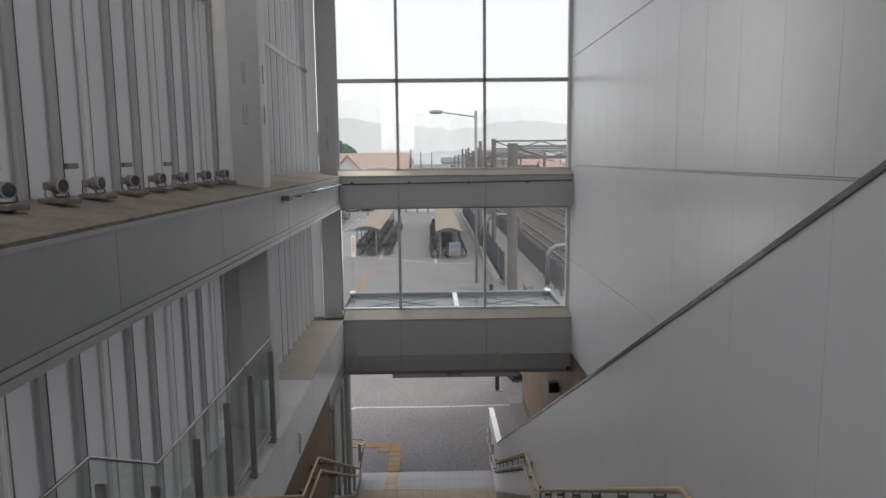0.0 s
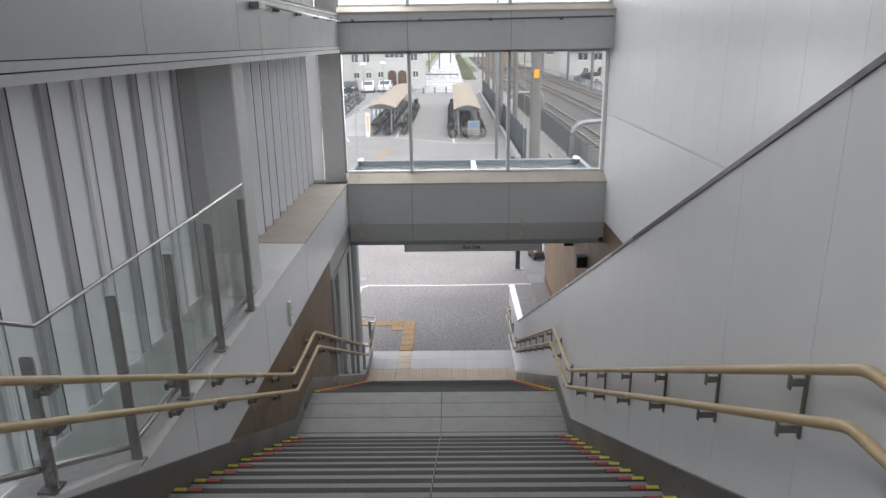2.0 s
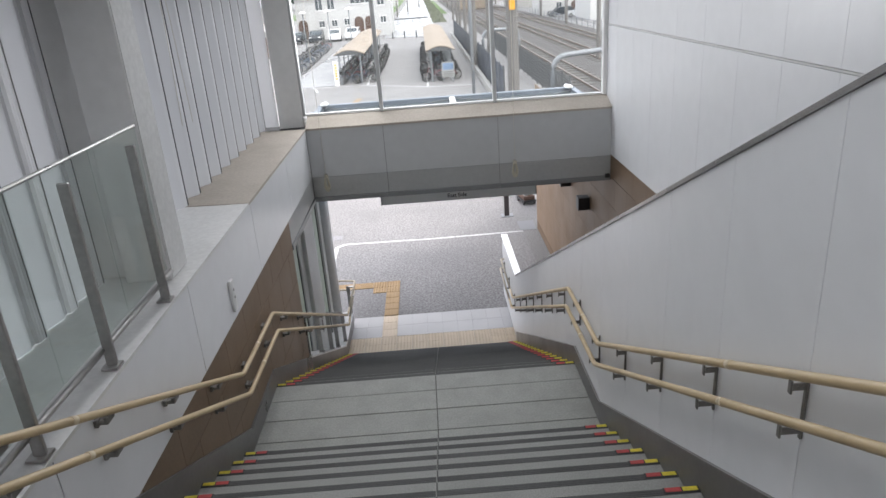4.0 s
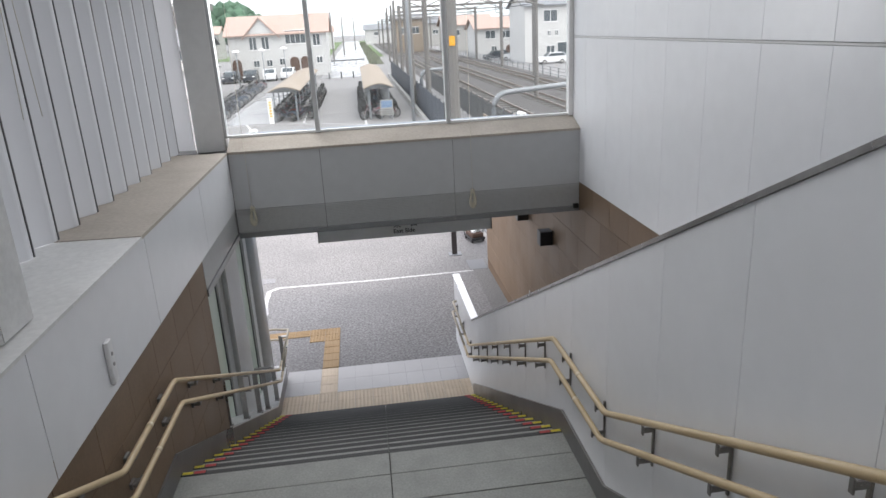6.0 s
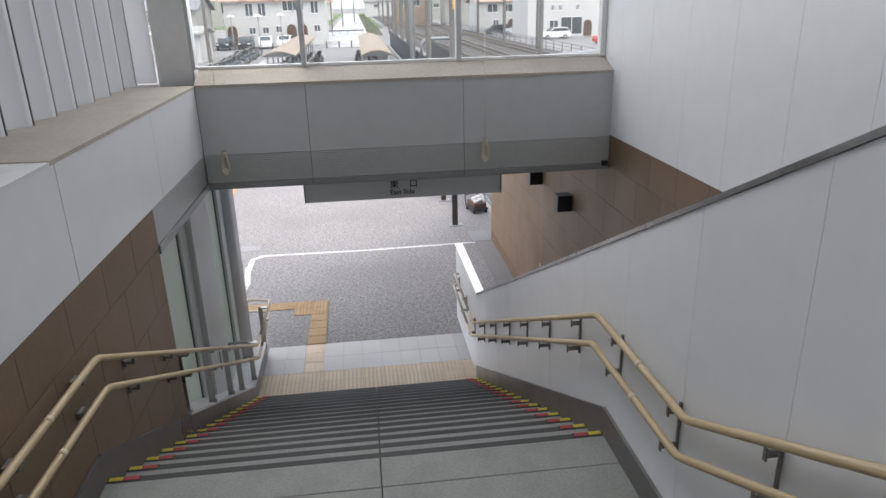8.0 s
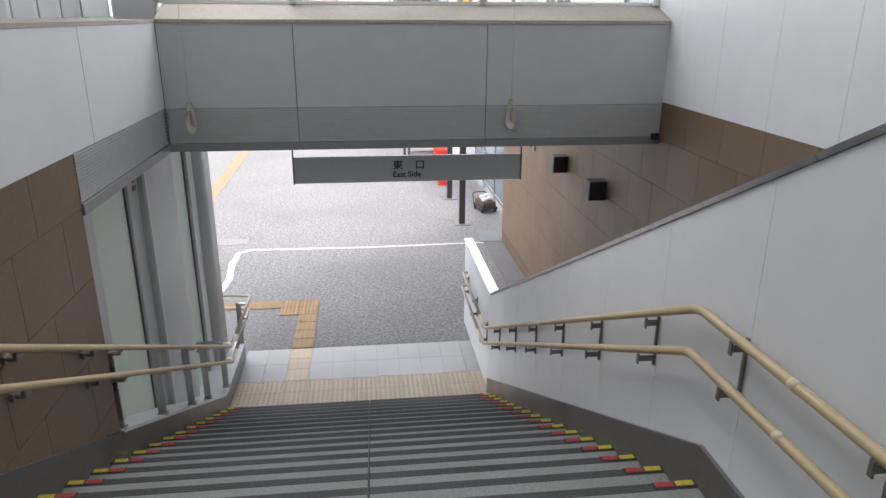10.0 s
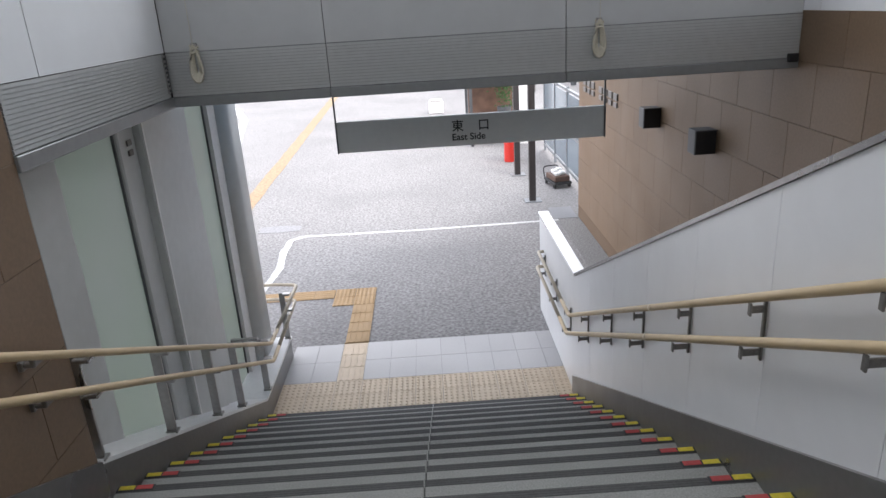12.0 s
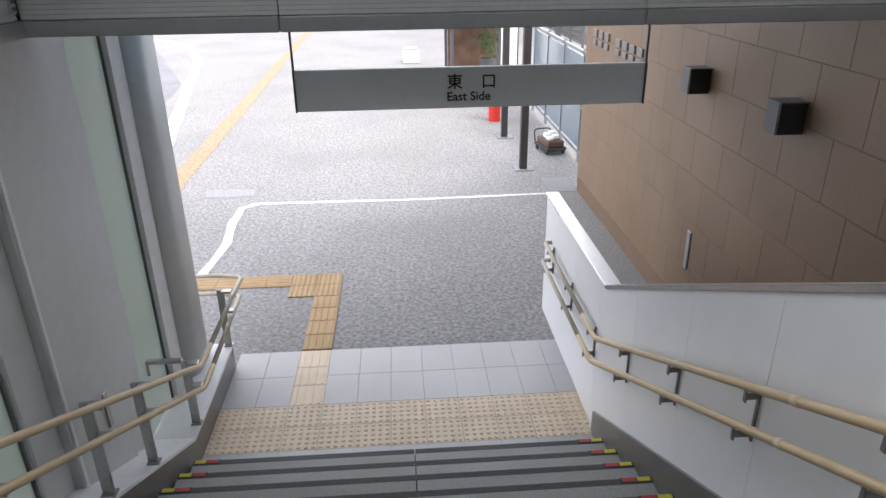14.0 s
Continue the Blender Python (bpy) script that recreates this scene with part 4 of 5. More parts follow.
wall_lamp(15.0, 2.665)
wall_lamp(16.58, 2.65)
for ya, count, z0, h in ((19.78, 3, 2.36, 0.24), (18.42, 4, 2.36, 0.22)):
    plaque = thing("wall_lettering", "row of small dark metal blocks on brown tiles", "lettering", "wall lettering")
    for k in range(count):
        y, w = ya + k * 0.285, 0.19
        bm = box(FX - 0.022, FX + 0.003, y, y + w, z0 + h * 0.55, z0 + h, 0.004)
        cuboid(bm, FX - 0.022, FX + 0.003, y + 0.01, y + w - 0.01, z0 + 0.02, z0 + h * 0.42, 0.004)
        part("character_bar", bm, M_BRACKET, plaque)
solid("wall_slot_plate", box(FX - 0.012, FX + 0.001, 16.52, 16.60, 0.64, 1.05, 0.003), M_STEEL, "narrow steel cover plate on brown tiles", "cover plate")

# ---- ground and paving outside ----
g = bmesh.new()
bmesh.ops.create_grid(g, x_segments=60, y_segments=60, size=1500, matrix=Matrix.Translation((0, 1400, -0.006)))
ground = structure("ground", g, M_ASPHALT, "worn grey asphalt of the station forecourt")


def strip(name, pts, width, material, label, z=0.0, wobble=0.0):
    """A painted line along points on the ground."""
    bm = bmesh.new()
    vs = []
    dense = []
    for a, b in zip(pts, pts[1:]):
        n = max(2, int((Vector(b) - Vector(a)).length / 0.5))
        dense += [Vector(a).lerp(Vector(b), i / n) for i in range(n)]
    dense.append(Vector(pts[-1]))
    for i, p in enumerate(dense):
        d = (dense[min(i + 1, len(dense) - 1)] - dense[max(i - 1, 0)]).normalized()
        s = Vector((-d.y, d.x))
        wl = width / 2 * (1 + wobble * noise.noise((p.x * 2, p.y * 2, 1)))
        wr = width / 2 * (1 + wobble * noise.noise((p.x * 2, p.y * 2, 7)))
        vs.append((bm.verts.new((*(p + s * wl), z)), bm.verts.new((*(p - s * wr), z))))
    for a, b in zip(vs, vs[1:]):
        bm.faces.new((a[0], a[1], b[1], b[0]))
    bmesh.ops.recalc_face_normals(bm, faces=bm.faces[:])
    ret = bmesh.ops.extrude_face_region(bm, geom=bm.faces[:])
    for v in ret["geom"]:
        if isinstance(v, bmesh.types.BMVert):
            v.co.z -= 0.004
    bmesh.ops.recalc_face_normals(bm, faces=bm.faces[:])
    return solid(name, bm, material, label, "road marking", kind="structure")


strip("road_line_stop", [(2.75, 20.80), (0.0, 20.74), (-2.05, 20.80)], 0.085, M_ROADW, "worn white line on the asphalt", 0.0, 0.5)
strip("road_line_corner", [(-2.05, 20.80), (-2.26, 20.6), (-2.28, 20.0), (-2.20, 19.2), (-2.28, 18.2)], 0.125, M_ROADW, "worn white line on the asphalt", 0.001, 0.6)
strip("road_patch_pale", [(-3.0, 21.35), (-2.2, 21.35)], 0.42, mat("faded_paint", (0.24, 0.24, 0.25), 0.8, grain=20, amount=0.3), "faded pale patch on the asphalt", 0.0, 0.5)
strip("road_line_yellow", [(-3.55, 20.5), (-3.68, 22.3), (-3.85, 33), (-4.04, 44.4), (-3.72, 47.0)], 0.34, M_ROADY, "worn yellow line on the asphalt", 0.0, 0.2)
strip("road_line_curve", [(-4.6, 24.5), (-5.1, 27.0), (-6.0, 31.5), (-7.0, 36.6), (-8.1, 39.8), (-9.9, 42.9), (-13, 45)], 0.30, M_ROADW, "curved white kerb line", 0.002, 0.15)
strip("road_island", [(-8.6, 24.0), (-9.4, 31), (-13.0, 40)], 6.4, mat("island_paving", (0.17, 0.17, 0.185), 0.8, grain=12, amount=0.2, stain=0.2), "grey paved island inside the curved kerb", -0.001)
strip("road_line_bay", [(-3.66, 53.0), (-3.9, 70), (-4.1, 90)], 0.14, M_ROADW, "white line along the bicycle shed", 0.0, 0.3)
strip("road_line_bay_right", [(0.6, 50.0), (0.5, 70), (0.4, 90)], 0.14, M_ROADW, "white line along the bicycle shed", 0.0, 0.3)
strip("road_line_cross", [(-9.0, 53.6), (-3.7, 53.0), (0.65, 49.9), (3.6, 49.5)], 0.12, M_ROADW, "white line across the lane", 0.001, 0.3)
strip("road_line_parking", [(-6.9, 51), (-9.6, 62), (-8.0, 88)], 0.14, M_ROADW, "white line along parked motorcycles", 0.0, 0.3)
tact = structure("tactile_paving", box(-0.83, -0.53, 16.34, 16.36, -0.01, 0.002), M_TACTO, "yellow tactile paving leading from the exit")
ot_bar = mesh("tactile_tile", bar_tile(), M_TACTO)
ot_dot = mesh("tactile_tile", dot_tile(T), M_TACTO)
for k in range(4):
    piece("tactile_tile", ot_bar, tact, at(-0.825, 16.345 + k * 0.29, 0.008) @ Matrix.Diagonal((1, 0.95, 1, 1)))
for i in range(2):
    for j in range(2):
        piece("tactile_tile", ot_dot, tact, at(-1.13 + i * 0.302, 17.508 + j * 0.298, 0.008) @ Matrix.Diagonal((1, 0.98, 1, 1)))
for k in range(7):
    piece("tactile_tile", ot_bar, tact, pose(-1.135 - k * 0.302, 17.795, 0.008, 0, 0, 90))
structure("drain_slab", box(2.66, 3.1, 20.86, 21.6, -0.05, 0.006), mat("grey_drain_slab", (0.19, 0.195, 0.205), 0.6, grain=30, amount=0.1), "grey concrete slab beside the tiled wall")
M_GRAVEL = mat("passage_gravel", (0.20, 0.198, 0.195), 0.95, grain=40, amount=0.5, bump=0.01)
structure("passage_gravel", box(1.95, 3.12, 8.0, 16.95, -0.1, 0.002), M_GRAVEL, "grey gravel strip in the side passage")
structure("passage_gravel_edge", box(2.72, 3.12, 16.952, 20.85, -0.1, 0.002), M_GRAVEL, "grey gravel strip along the tiled wall")

# ---- entrance canopy seen from above ----
M_CANGLASS = glass("blue_grey_canopy_glass", (0.42, 0.47, 0.52), 0.03, 0.10)
M_CANOPY = mat("blue_grey_canopy_steel", (0.17, 0.20, 0.24), 0.45, metal=0.2, grain=15, amount=0.1, stain=0.2)
canopy = thing("entrance_canopy", "low glass entrance canopy in a blue-grey steel frame", "canopy")
for y in (14.4, 16.5, 18.5):
    part("cross_beam", box(-1.95, 3.62, y, y + 0.14, 3.92, 4.06, 0.01), M_CANOPY, canopy)
for x in (-1.95, 0.88, 3.50):
    part("side_beam", box(x, x + 0.12, 14.54, 18.5, 3.93, 4.05, 0.01), M_WHITE if 0 < x < 2 else M_CANOPY, canopy)
for x0, x1 in ((-1.83, 0.88), (1.0, 3.5)):
    part("glass_panel", box(x0, x1, 14.54, 18.5, 3.95, 3.965), M_CANGLASS, canopy, "blue-grey tinted glass")
    part("brace", tube([(x0, 16.6, 4.02), (x1, 18.35, 4.02)], 0.012, 6), M_DARK, canopy)
    part("brace", tube([(x1, 16.6, 4.03), (x0, 18.35, 4.03)], 0.012, 6), M_DARK, canopy)
    part("brace", tube([(x0, 14.6, 4.02), (x1, 16.35, 4.02)], 0.012, 6), M_DARK, canopy)
for x in (-1.8, 3.45):
    part("corner_cap", box(x - 0.08, x + 0.08, 18.32, 18.56, 4.065, 4.12, 0.02), M_WHITE, canopy)
    part("drain_pipe", tube(rounded([(x, 18.58, 4.10), (x, 18.72, 4.08), (x, 18.72, 3.7)], 0.05), 0.035, 8), M_WHITE, canopy)
part("canopy_post", box(3.5, 3.62, 18.4, 18.52, 0.0, 3.92), M_DARK, canopy)
part("canopy_post", box(-1.95, -1.80, 15.6, 15.75, 3.9, 3.935), M_DARK, canopy)

# ---- things along the tiled wall outside ----
for y in (22.2, 24.5):
    post = thing("canopy_post", "square dark brown steel post on a pale footing", "post", "canopy posts", at=(2.45, y, 0))
    part("footing", box(-0.16, 0.18, -0.15, 0.15, -0.02, 0.012), M_POLES, post)
    part("shaft", box(-0.065, 0.065, -0.065, 0.065, 0.012, 3.15, 0.004), mat("dark_brown_paint", (0.035, 0.03, 0.03), 0.5), post)
red = thing("red_pillar_box", "red round pillar with a wide cap", "pillar box", at=(2.45, 26.0, 0))
part("shaft", disc(0, 0, 0.42, 0.14, 0.84, seg=20), M_REDP, red)
part("cap", disc(0, 0, 0.93, 0.27, 0.18, seg=20), M_REDP, red)
panel_board = thing("information_board", "tall white information board in a dark frame", "notice board", at=(3.02, 27.7, 0))
part("panel", box(-0.2, 0.2, -0.05, 0.05, 0.1, 2.15, 0.01), M_WHITE, panel_board)
for x in (-0.235, 0.205):
    part("frame_post", box(x, x + 0.03, -0.04, 0.04, 0, 2.2), M_DARK, panel_board)
cart = thing("planter_cart", "low dark trolley holding a crate of pale sacks", "trolley", at=(3.18, 23.3, 0), rz=12)
part("deck", box(-0.2, 0.2, -0.32, 0.32, 0.08, 0.14, 0.01), M_BLACK, cart)
part("crate", box(-0.17, 0.17, -0.28, 0.26, 0.14, 0.26, 0.015), M_WOOD, cart, "dark wooden crate")
for k, (x, y) in enumerate(((-0.08, -0.15), (0.06, -0.08), (-0.05, 0.06), (0.08, 0.12))):
    part("bag", box(x - 0.06, x + 0.06, y - 0.07, y + 0.07, 0.26, 0.33 + 0.012 * k, 0.02), M_LEDGEW, cart, "pale off-white sack")
part("handle", tube(rounded([(-0.18, 0.32, 0.13), (-0.18, 0.4, 0.36), (0.18, 0.4, 0.36), (0.18, 0.32, 0.13)], 0.08), 0.014, 6), M_BLACK, cart)
for x, y in ((-0.17, -0.24), (0.17, -0.24), (-0.17, 0.24), (0.17, 0.24)):
    part("wheel", disc(x, y, 0.045, 0.045, 0.04, axis="x", seg=12), M_TYRE, cart)
pane_fence = thing("glazed_screen", "galvanised frame with blue-grey glass panels", "screen", at=(3.55, 21.0, 0))
for k in range(5):
    part("post", box(-0.03, 0.03, k * 1.5, k * 1.5 + 0.06, 0, 2.05), M_POLES, pane_fence)
for k in range(4):
    part("panel", box(-0.012, 0.012, k * 1.5 + 0.06, k * 1.5 + 1.5, 0.25, 1.9), mat("blue_grey_glass", (0.20, 0.25, 0.29), 0.15), pane_fence)
for z in (0.16, 1.0, 1.95):
    part("rail", box(-0.03, 0.035, 0.06, 6.0, z, z + 0.05), M_POLES, pane_fence)
shelter = thing("glazed_shelter", "small dark framed shelter with glass sides", "shelter", at=(2.4, 28.2, 0))
for x in (-0.75, 0.75):
    for y in (0, 2.2):
        part("post", box(x - 0.04, x + 0.04, y - 0.04, y + 0.04, 0, 1.98), M_DARK, shelter)
part("roof", box(-0.95, 0.95, -0.2, 2.4, 1.98, 2.06), M_DARK, shelter)
part("back_board", box(-0.70, 0.70, 2.17, 2.2, 0.4, 1.9), mat("brown_poster_board", (0.16, 0.09, 0.06), 0.5, grain=3, amount=0.4), shelter)
part("bench", box(-0.7, 0.7, 0.2, 0.6, 0.38, 0.44), M_STEEL, shelter)
part("bench_rail", box(-0.72, 0.72, -0.03, 0.03, 0.1, 0.15), M_STEEL, shelter)
shrub = bmesh.new()
rnd = random.Random(4)
for i in range(240):
    c = Vector((2.75 + rnd.gauss(0, 0.16), 29.6 + rnd.gauss(0, 0.16), 1.3 + rnd.gauss(0, 0.25)))
    u, v = Vector((rnd.gauss(0, 1), rnd.gauss(0, 1), rnd.gauss(0, 1))).normalized() * 0.06, Vector((rnd.gauss(0, 1), rnd.gauss(0, 1), rnd.gauss(0, 1))).normalized() * 0.06
    shrub.faces.new([shrub.verts.new(c + k) for k in (u, v, -u)])
plant = thing("potted_plant", "leafy green plant in a dark pot", "plant")
part("pot", disc(2.75, 29.6, 0.45, 0.16, 0.9, r2=0.22), M_DARK, plant)
part("foliage", shrub, M_LEAF, plant)
block = thing("marker_block", "small white block with a grey top on the asphalt", "block", at=(0.75, 35.2, 0))
part("body", box(-0.28, 0.28, -0.3, 0.3, 0, 0.42, 0.03), M_WHITE, block)
part("top_plate", box(-0.24, 0.24, -0.25, 0.25, 0.42, 0.5, 0.02), M_CONC, block)

# ---- bicycles and sheds ----


def bicycle(colour):
    bike = thing("bicycle", "parked city bicycle with a front basket", "bicycle", "parked bicycles")
    for y in (-0.54, 0.54):
        ring = [(0, y + 0.32 * math.cos(a), 0.33 + 0.32 * math.sin(a)) for a in [2 * math.pi * i / 14 for i in range(15)]]
        w = part("wheel", tube(ring, 0.022, 5), M_TYRE, bike)
        sp = bmesh.new()
        for i in range(4):
            a = math.pi * i / 4
            tube([(0, y - 0.31 * math.cos(a), 0.33 - 0.31 * math.sin(a)), (0, y + 0.31 * math.cos(a), 0.33 + 0.31 * math.sin(a))], 0.005, 3, sp)
        part("spokes", sp, M_STEEL, w)
    f = tube([(0, -0.54, 0.33), (0, -0.10, 0.35), (0, 0.36, 0.72), (0, 0.54, 0.33)], 0.02, 5)
    tube([(0, -0.10, 0.35), (0, -0.20, 0.82)], 0.018, 5, f)
    tube([(0, -0.54, 0.33), (0, -0.17, 0.68)], 0.012, 4, f)
    tube([(0, 0.36, 0.72), (0, 0.31, 0.95)], 0.016, 5, f)
    part("frame", f, colour, bike)
    part("seat", box(-0.08, 0.08, -0.32, -0.10, 0.82, 0.88, 0.02), M_TYRE, bike)
    part("handlebar", tube([(-0.27, 0.18, 0.98), (-0.2, 0.30, 1.0), (0.2, 0.30, 1.0), (0.27, 0.18, 0.98)], 0.014, 5), M_STEEL, bike)
    part("basket", prism([(0.40, 0.98), (0.68, 0.98), (0.63, 0.74), (0.44, 0.74)], -0.15, 0.15), M_TYRE, bike)
    part("mudguard", tube([(0, -0.54 + 0.35 * math.cos(a), 0.33 + 0.35 * math.sin(a)) for a in [math.pi * (0.15 + 0.8 * i / 6) for i in range(7)]], 0.03, 4), colour, bike)
    return bike


paint = [mat("blue_grey_paint", (0.10, 0.13, 0.18), 0.4), mat("silver_paint", (0.45, 0.46, 0.48), 0.35, metal=0.5), mat("black_paint", (0.03, 0.03, 0.035), 0.4), mat("wine_paint", (0.25, 0.03, 0.04), 0.4)]
masters = [bicycle(c) for c in paint]
rb = random.Random(11)
spots = []
for i in range(44):
    spots.append((-5.0 + rb.uniform(-0.1, 0.1), 54.3 + i * 0.55, 78))
    spots.append((1.05 + rb.uniform(-0.12, 0.12), 52.4 + i * 0.55, 102))
for i in range(44):
    spots.append((-3.75 + rb.uniform(-0.12, 0.12), 54.5 + i * 0.52, -98))
for i in range(24):
    spots.append((2.15 + rb.uniform(-0.08, 0.08), 52.8 + i * 0.8, -102))
for i in range(40):
    spots.append((-10.4 - 0.02 * i + rb.uniform(-0.25, 0.25), 58.0 + i * 0.8, 70))
for i, (x, y, rz) in enumerate(spots):
    m = pose(x, y, 0.0, 0, rb.uniform(-5, 5), rz + rb.uniform(-8, 8))
    if i < 4:
        masters[i].matrix_world = m
    else:
        copy_thing(masters[rb.choice((0, 0, 1, 2, 2, 2, 2, 3))], m)


def shed(x0, x1, y0, y1, label):
    s = thing("bicycle_shed", label, "bicycle shed", "bicycle sheds")
    n = 8
    outer = [(x0 + (x1 - x0) * i / n, 2.12 + 0.30 * math.sin(math.pi * i / n)) for i in range(n + 1)]
    inner = [(x, z - 0.06) for x, z in reversed(outer)]
    part("roof", prism(outer + inner, y0, y1, "y"), M_SHEDROOF, s, "curved beige roof sheet")
    part("gable", prism([(x0 + 0.02, 2.05), (x1 - 0.02, 2.05)] + [(x, z - 0.07) for x, z in reversed(outer[1:-1])], y0 + 0.05, y0 + 0.12, "y"), M_DARK, s)
    k = y0 + 0.3
    while k < y1:
        for x in (x0 + 0.35, x1 - 0.35):
            part("post", box(x - 0.05, x + 0.05, k, k + 0.1, 0, 2.12), M_POLES, s)
        k += 3.2
    part("rail", box((x0 + x1) / 2 - 0.03, (x0 + x1) / 2 + 0.03, y0 + 0.4, y1 - 0.4, 0.55, 0.62), M_POLES, s)
    return s


shed(-5.95, -3.75, 54.0, 80.0, "open bicycle shed with a curved beige roof")
shed(0.62, 2.62, 52.0, 80.0, "open bicycle shed with a curved beige roof")
board = thing("notice_board", "blue and white notice board on posts", "notice board", at=(2.05, 51.4, 0))
part("panel", box(-0.42, 0.42, -0.04, 0.04, 0.35, 1.35), M_CONC, board)
part("blue_field", box(-0.36, 0.36, -0.048, -0.041, 0.85, 1.3), mat("blue_print", (0.16, 0.24, 0.36), 0.5), board)
for x in (-0.35, 0.35):
    part("post", box(x - 0.03, x + 0.03, 0.04, 0.1, 0, 1.4), M_POLES, board)
for z in (0.42, 0.55, 0.68):
    part("text_bar", box(-0.34, 0.34, -0.046, -0.041, z, z + 0.05), M_DARK, board)
flag = thing("banner_sign", "tall narrow white banner sign at the shed", "banner", at=(-5.85, 53.7, 0))
part("board", box(-0.16, 0.16, -0.03, 0.03, 0.0, 1.75), M_WHITE, flag)
for k in range(6):
    part("text_bar", box(-0.09, 0.09, -0.036, -0.031, 0.45 + k * 0.19, 0.57 + k * 0.19), M_AMBER, flag)
for x in (-3.3, -1.75, -0.2):
    b = thing("bollard", "short dark bollard across the lane", "bollard", "bollards", at=(x, 97.0, 0))
    part("shaft", disc(0, 0, 0.42, 0.09, 0.84, seg=10), M_DARK, b)
    part("cap", disc(0, 0, 0.87, 0.10, 0.06, seg=10), M_STEEL, b)

# ---- poles ----


def street_lamp(x, y, h, reach, label):
    lamp = thing("street_lamp", label, "street lamp", at=(x, y, 0))
    part("pole", tube([(0, 0, 0), (0, 0, h * 0.6), (0, 0, h)], 0.085, 10), M_POLES, lamp)
    part("arm", tube([(0, 0, h - 0.35), (reach * 0.5, 0, h - 0.18), (reach * 0.8, 0, h - 0.1)], 0.04, 6), M_POLES, lamp)
    bm = bmesh.new()
    bmesh.ops.create_uvsphere(bm, u_segments=12, v_segments=6, radius=1, matrix=Matrix.Translation((reach, 0, h - 0.06)) @ Matrix.Diagonal((0.42, 0.16, 0.12, 1)))
    part("head", bm, M_POLES, lamp)
    return lamp


M_FIELD = mat("green_field", (0.10, 0.155, 0.055), 0.95, grain=0.8, amount=0.35, stain=0.3, stain_scale=0.05)
structure("field_left", box(-40, -6.2, 190, 420, -0.2, 0.05), M_FIELD, "green field beyond the crossing road")
structure("field_right", box(3.0, 6.6, 165, 420, -0.2, 0.05), M_FIELD, "green verge between lane and railway")
M_WET = mat("wet_pale_concrete", (0.22, 0.223, 0.23), 0.3, grain=6, amount=0.12, stain=0.35, stain_scale=0.2, rvar=0.12)
structure("pavement_lane", box(-4.6, 2.6, 99.5, 420, -0.05, 0.008), M_WET, "wet pale concrete lane beyond the bollards")
structure("pavement_parking", box(-9.3, -6.1, 54.0, 100, -0.05, 0.006), M_WET, "wet concrete beside the motorcycle bay")
road_rail = thing("guard_rail", "low dark guard rail along the crossing road", "guard rail")
for x in (-6.6, -5.2, -3.8, -2.4, -1.0, 0.4, 1.8):
    part("post", box(x - 0.05, x + 0.05, 139.95, 140.05, 0, 0.75), M_DARK, road_rail)
part("rail", box(-6.7, 1.9, 139.96, 140.04, 0.5, 0.72), M_DARK, road_rail)
street_lamp(2.87, 39.0, 10.25, -2.2, "tall galvanised street lamp with a curved arm")
for x, y in ((-13.2, 88), (-10.4, 89), (-8.3, 93)):
    gl_lamp = thing("garden_lamp", "slim lamp post with a flat disc head", "street lamp", "car park lamps", at=(x, y, 0))
    part("pole", tube([(0, 0, 0), (0, 0, 4.2)], 0.06, 8), M_POLES, gl_lamp)
    part("head", disc(0, 0, 4.3, 0.45, 0.2, seg=12, r2=0.2), M_WHITE, gl_lamp)


def mast(x, y, h, r, material, name="utility_pole", label="grey concrete utility pole", arms=True):
    p = thing(name, label, "pole", "poles along the railway", at=(x, y, 0))
    part("shaft", disc(0, 0, h / 2, r, h, seg=12, r2=r * 0.8), material, p)
    if arms:
        part("crossarm", box(-0.8, 0.8, -0.05, 0.05, h - 0.7, h - 0.58), M_POLEC, p)
        for k in (-0.6, 0.6):
            part("transformer", disc(k, 0, h - 1.4, 0.28, 0.7, seg=10), M_POLEC, p)
    return p


for x, y, h in ((-18.6, 82, 10.0), (-14.4, 80, 10.2), (-25.0, 112, 10.5)):
    mast(x, y, h, 0.2, M_POLEC)


def portal(y, x0, x1, h, width=0.22):
    p = thing("catenary_portal", "overhead line portal of steel lattice between masts", "catenary mast", "overhead line portals", at=(0, y, 0))
    for x in (x0, x1):
        part("mast", disc(x, 0, h / 2, width, h, seg=10), M_POLEC, p)
    for z in (h - 0.9, h - 0.25):
        part("chord", box(x0, x1, -0.06, 0.06, z, z + 0.13), M_POLEC, p)
    n = max(3, int((x1 - x0) / 1.9))
    for k in range(n):
        xa, xb = x0 + (x1 - x0) * k / n, x0 + (x1 - x0) * (k + 1) / n
        za, zb = (h - 0.86, h - 0.2) if k % 2 else (h - 0.2, h - 0.86)
        part("diagonal", tube([(xa, 0, za), (xb, 0, zb)], 0.055, 5), M_POLEC, p)
    for x in (x0 + (x1 - x0) * 0.3, x0 + (x1 - x0) * 0.7):
        part("hanger", tube([(x, 0, h - 0.9), (x, 0, h - 1.7), (x + 0.9, 0, h - 1.9)], 0.04, 5), M_POLEC, p)
    return p


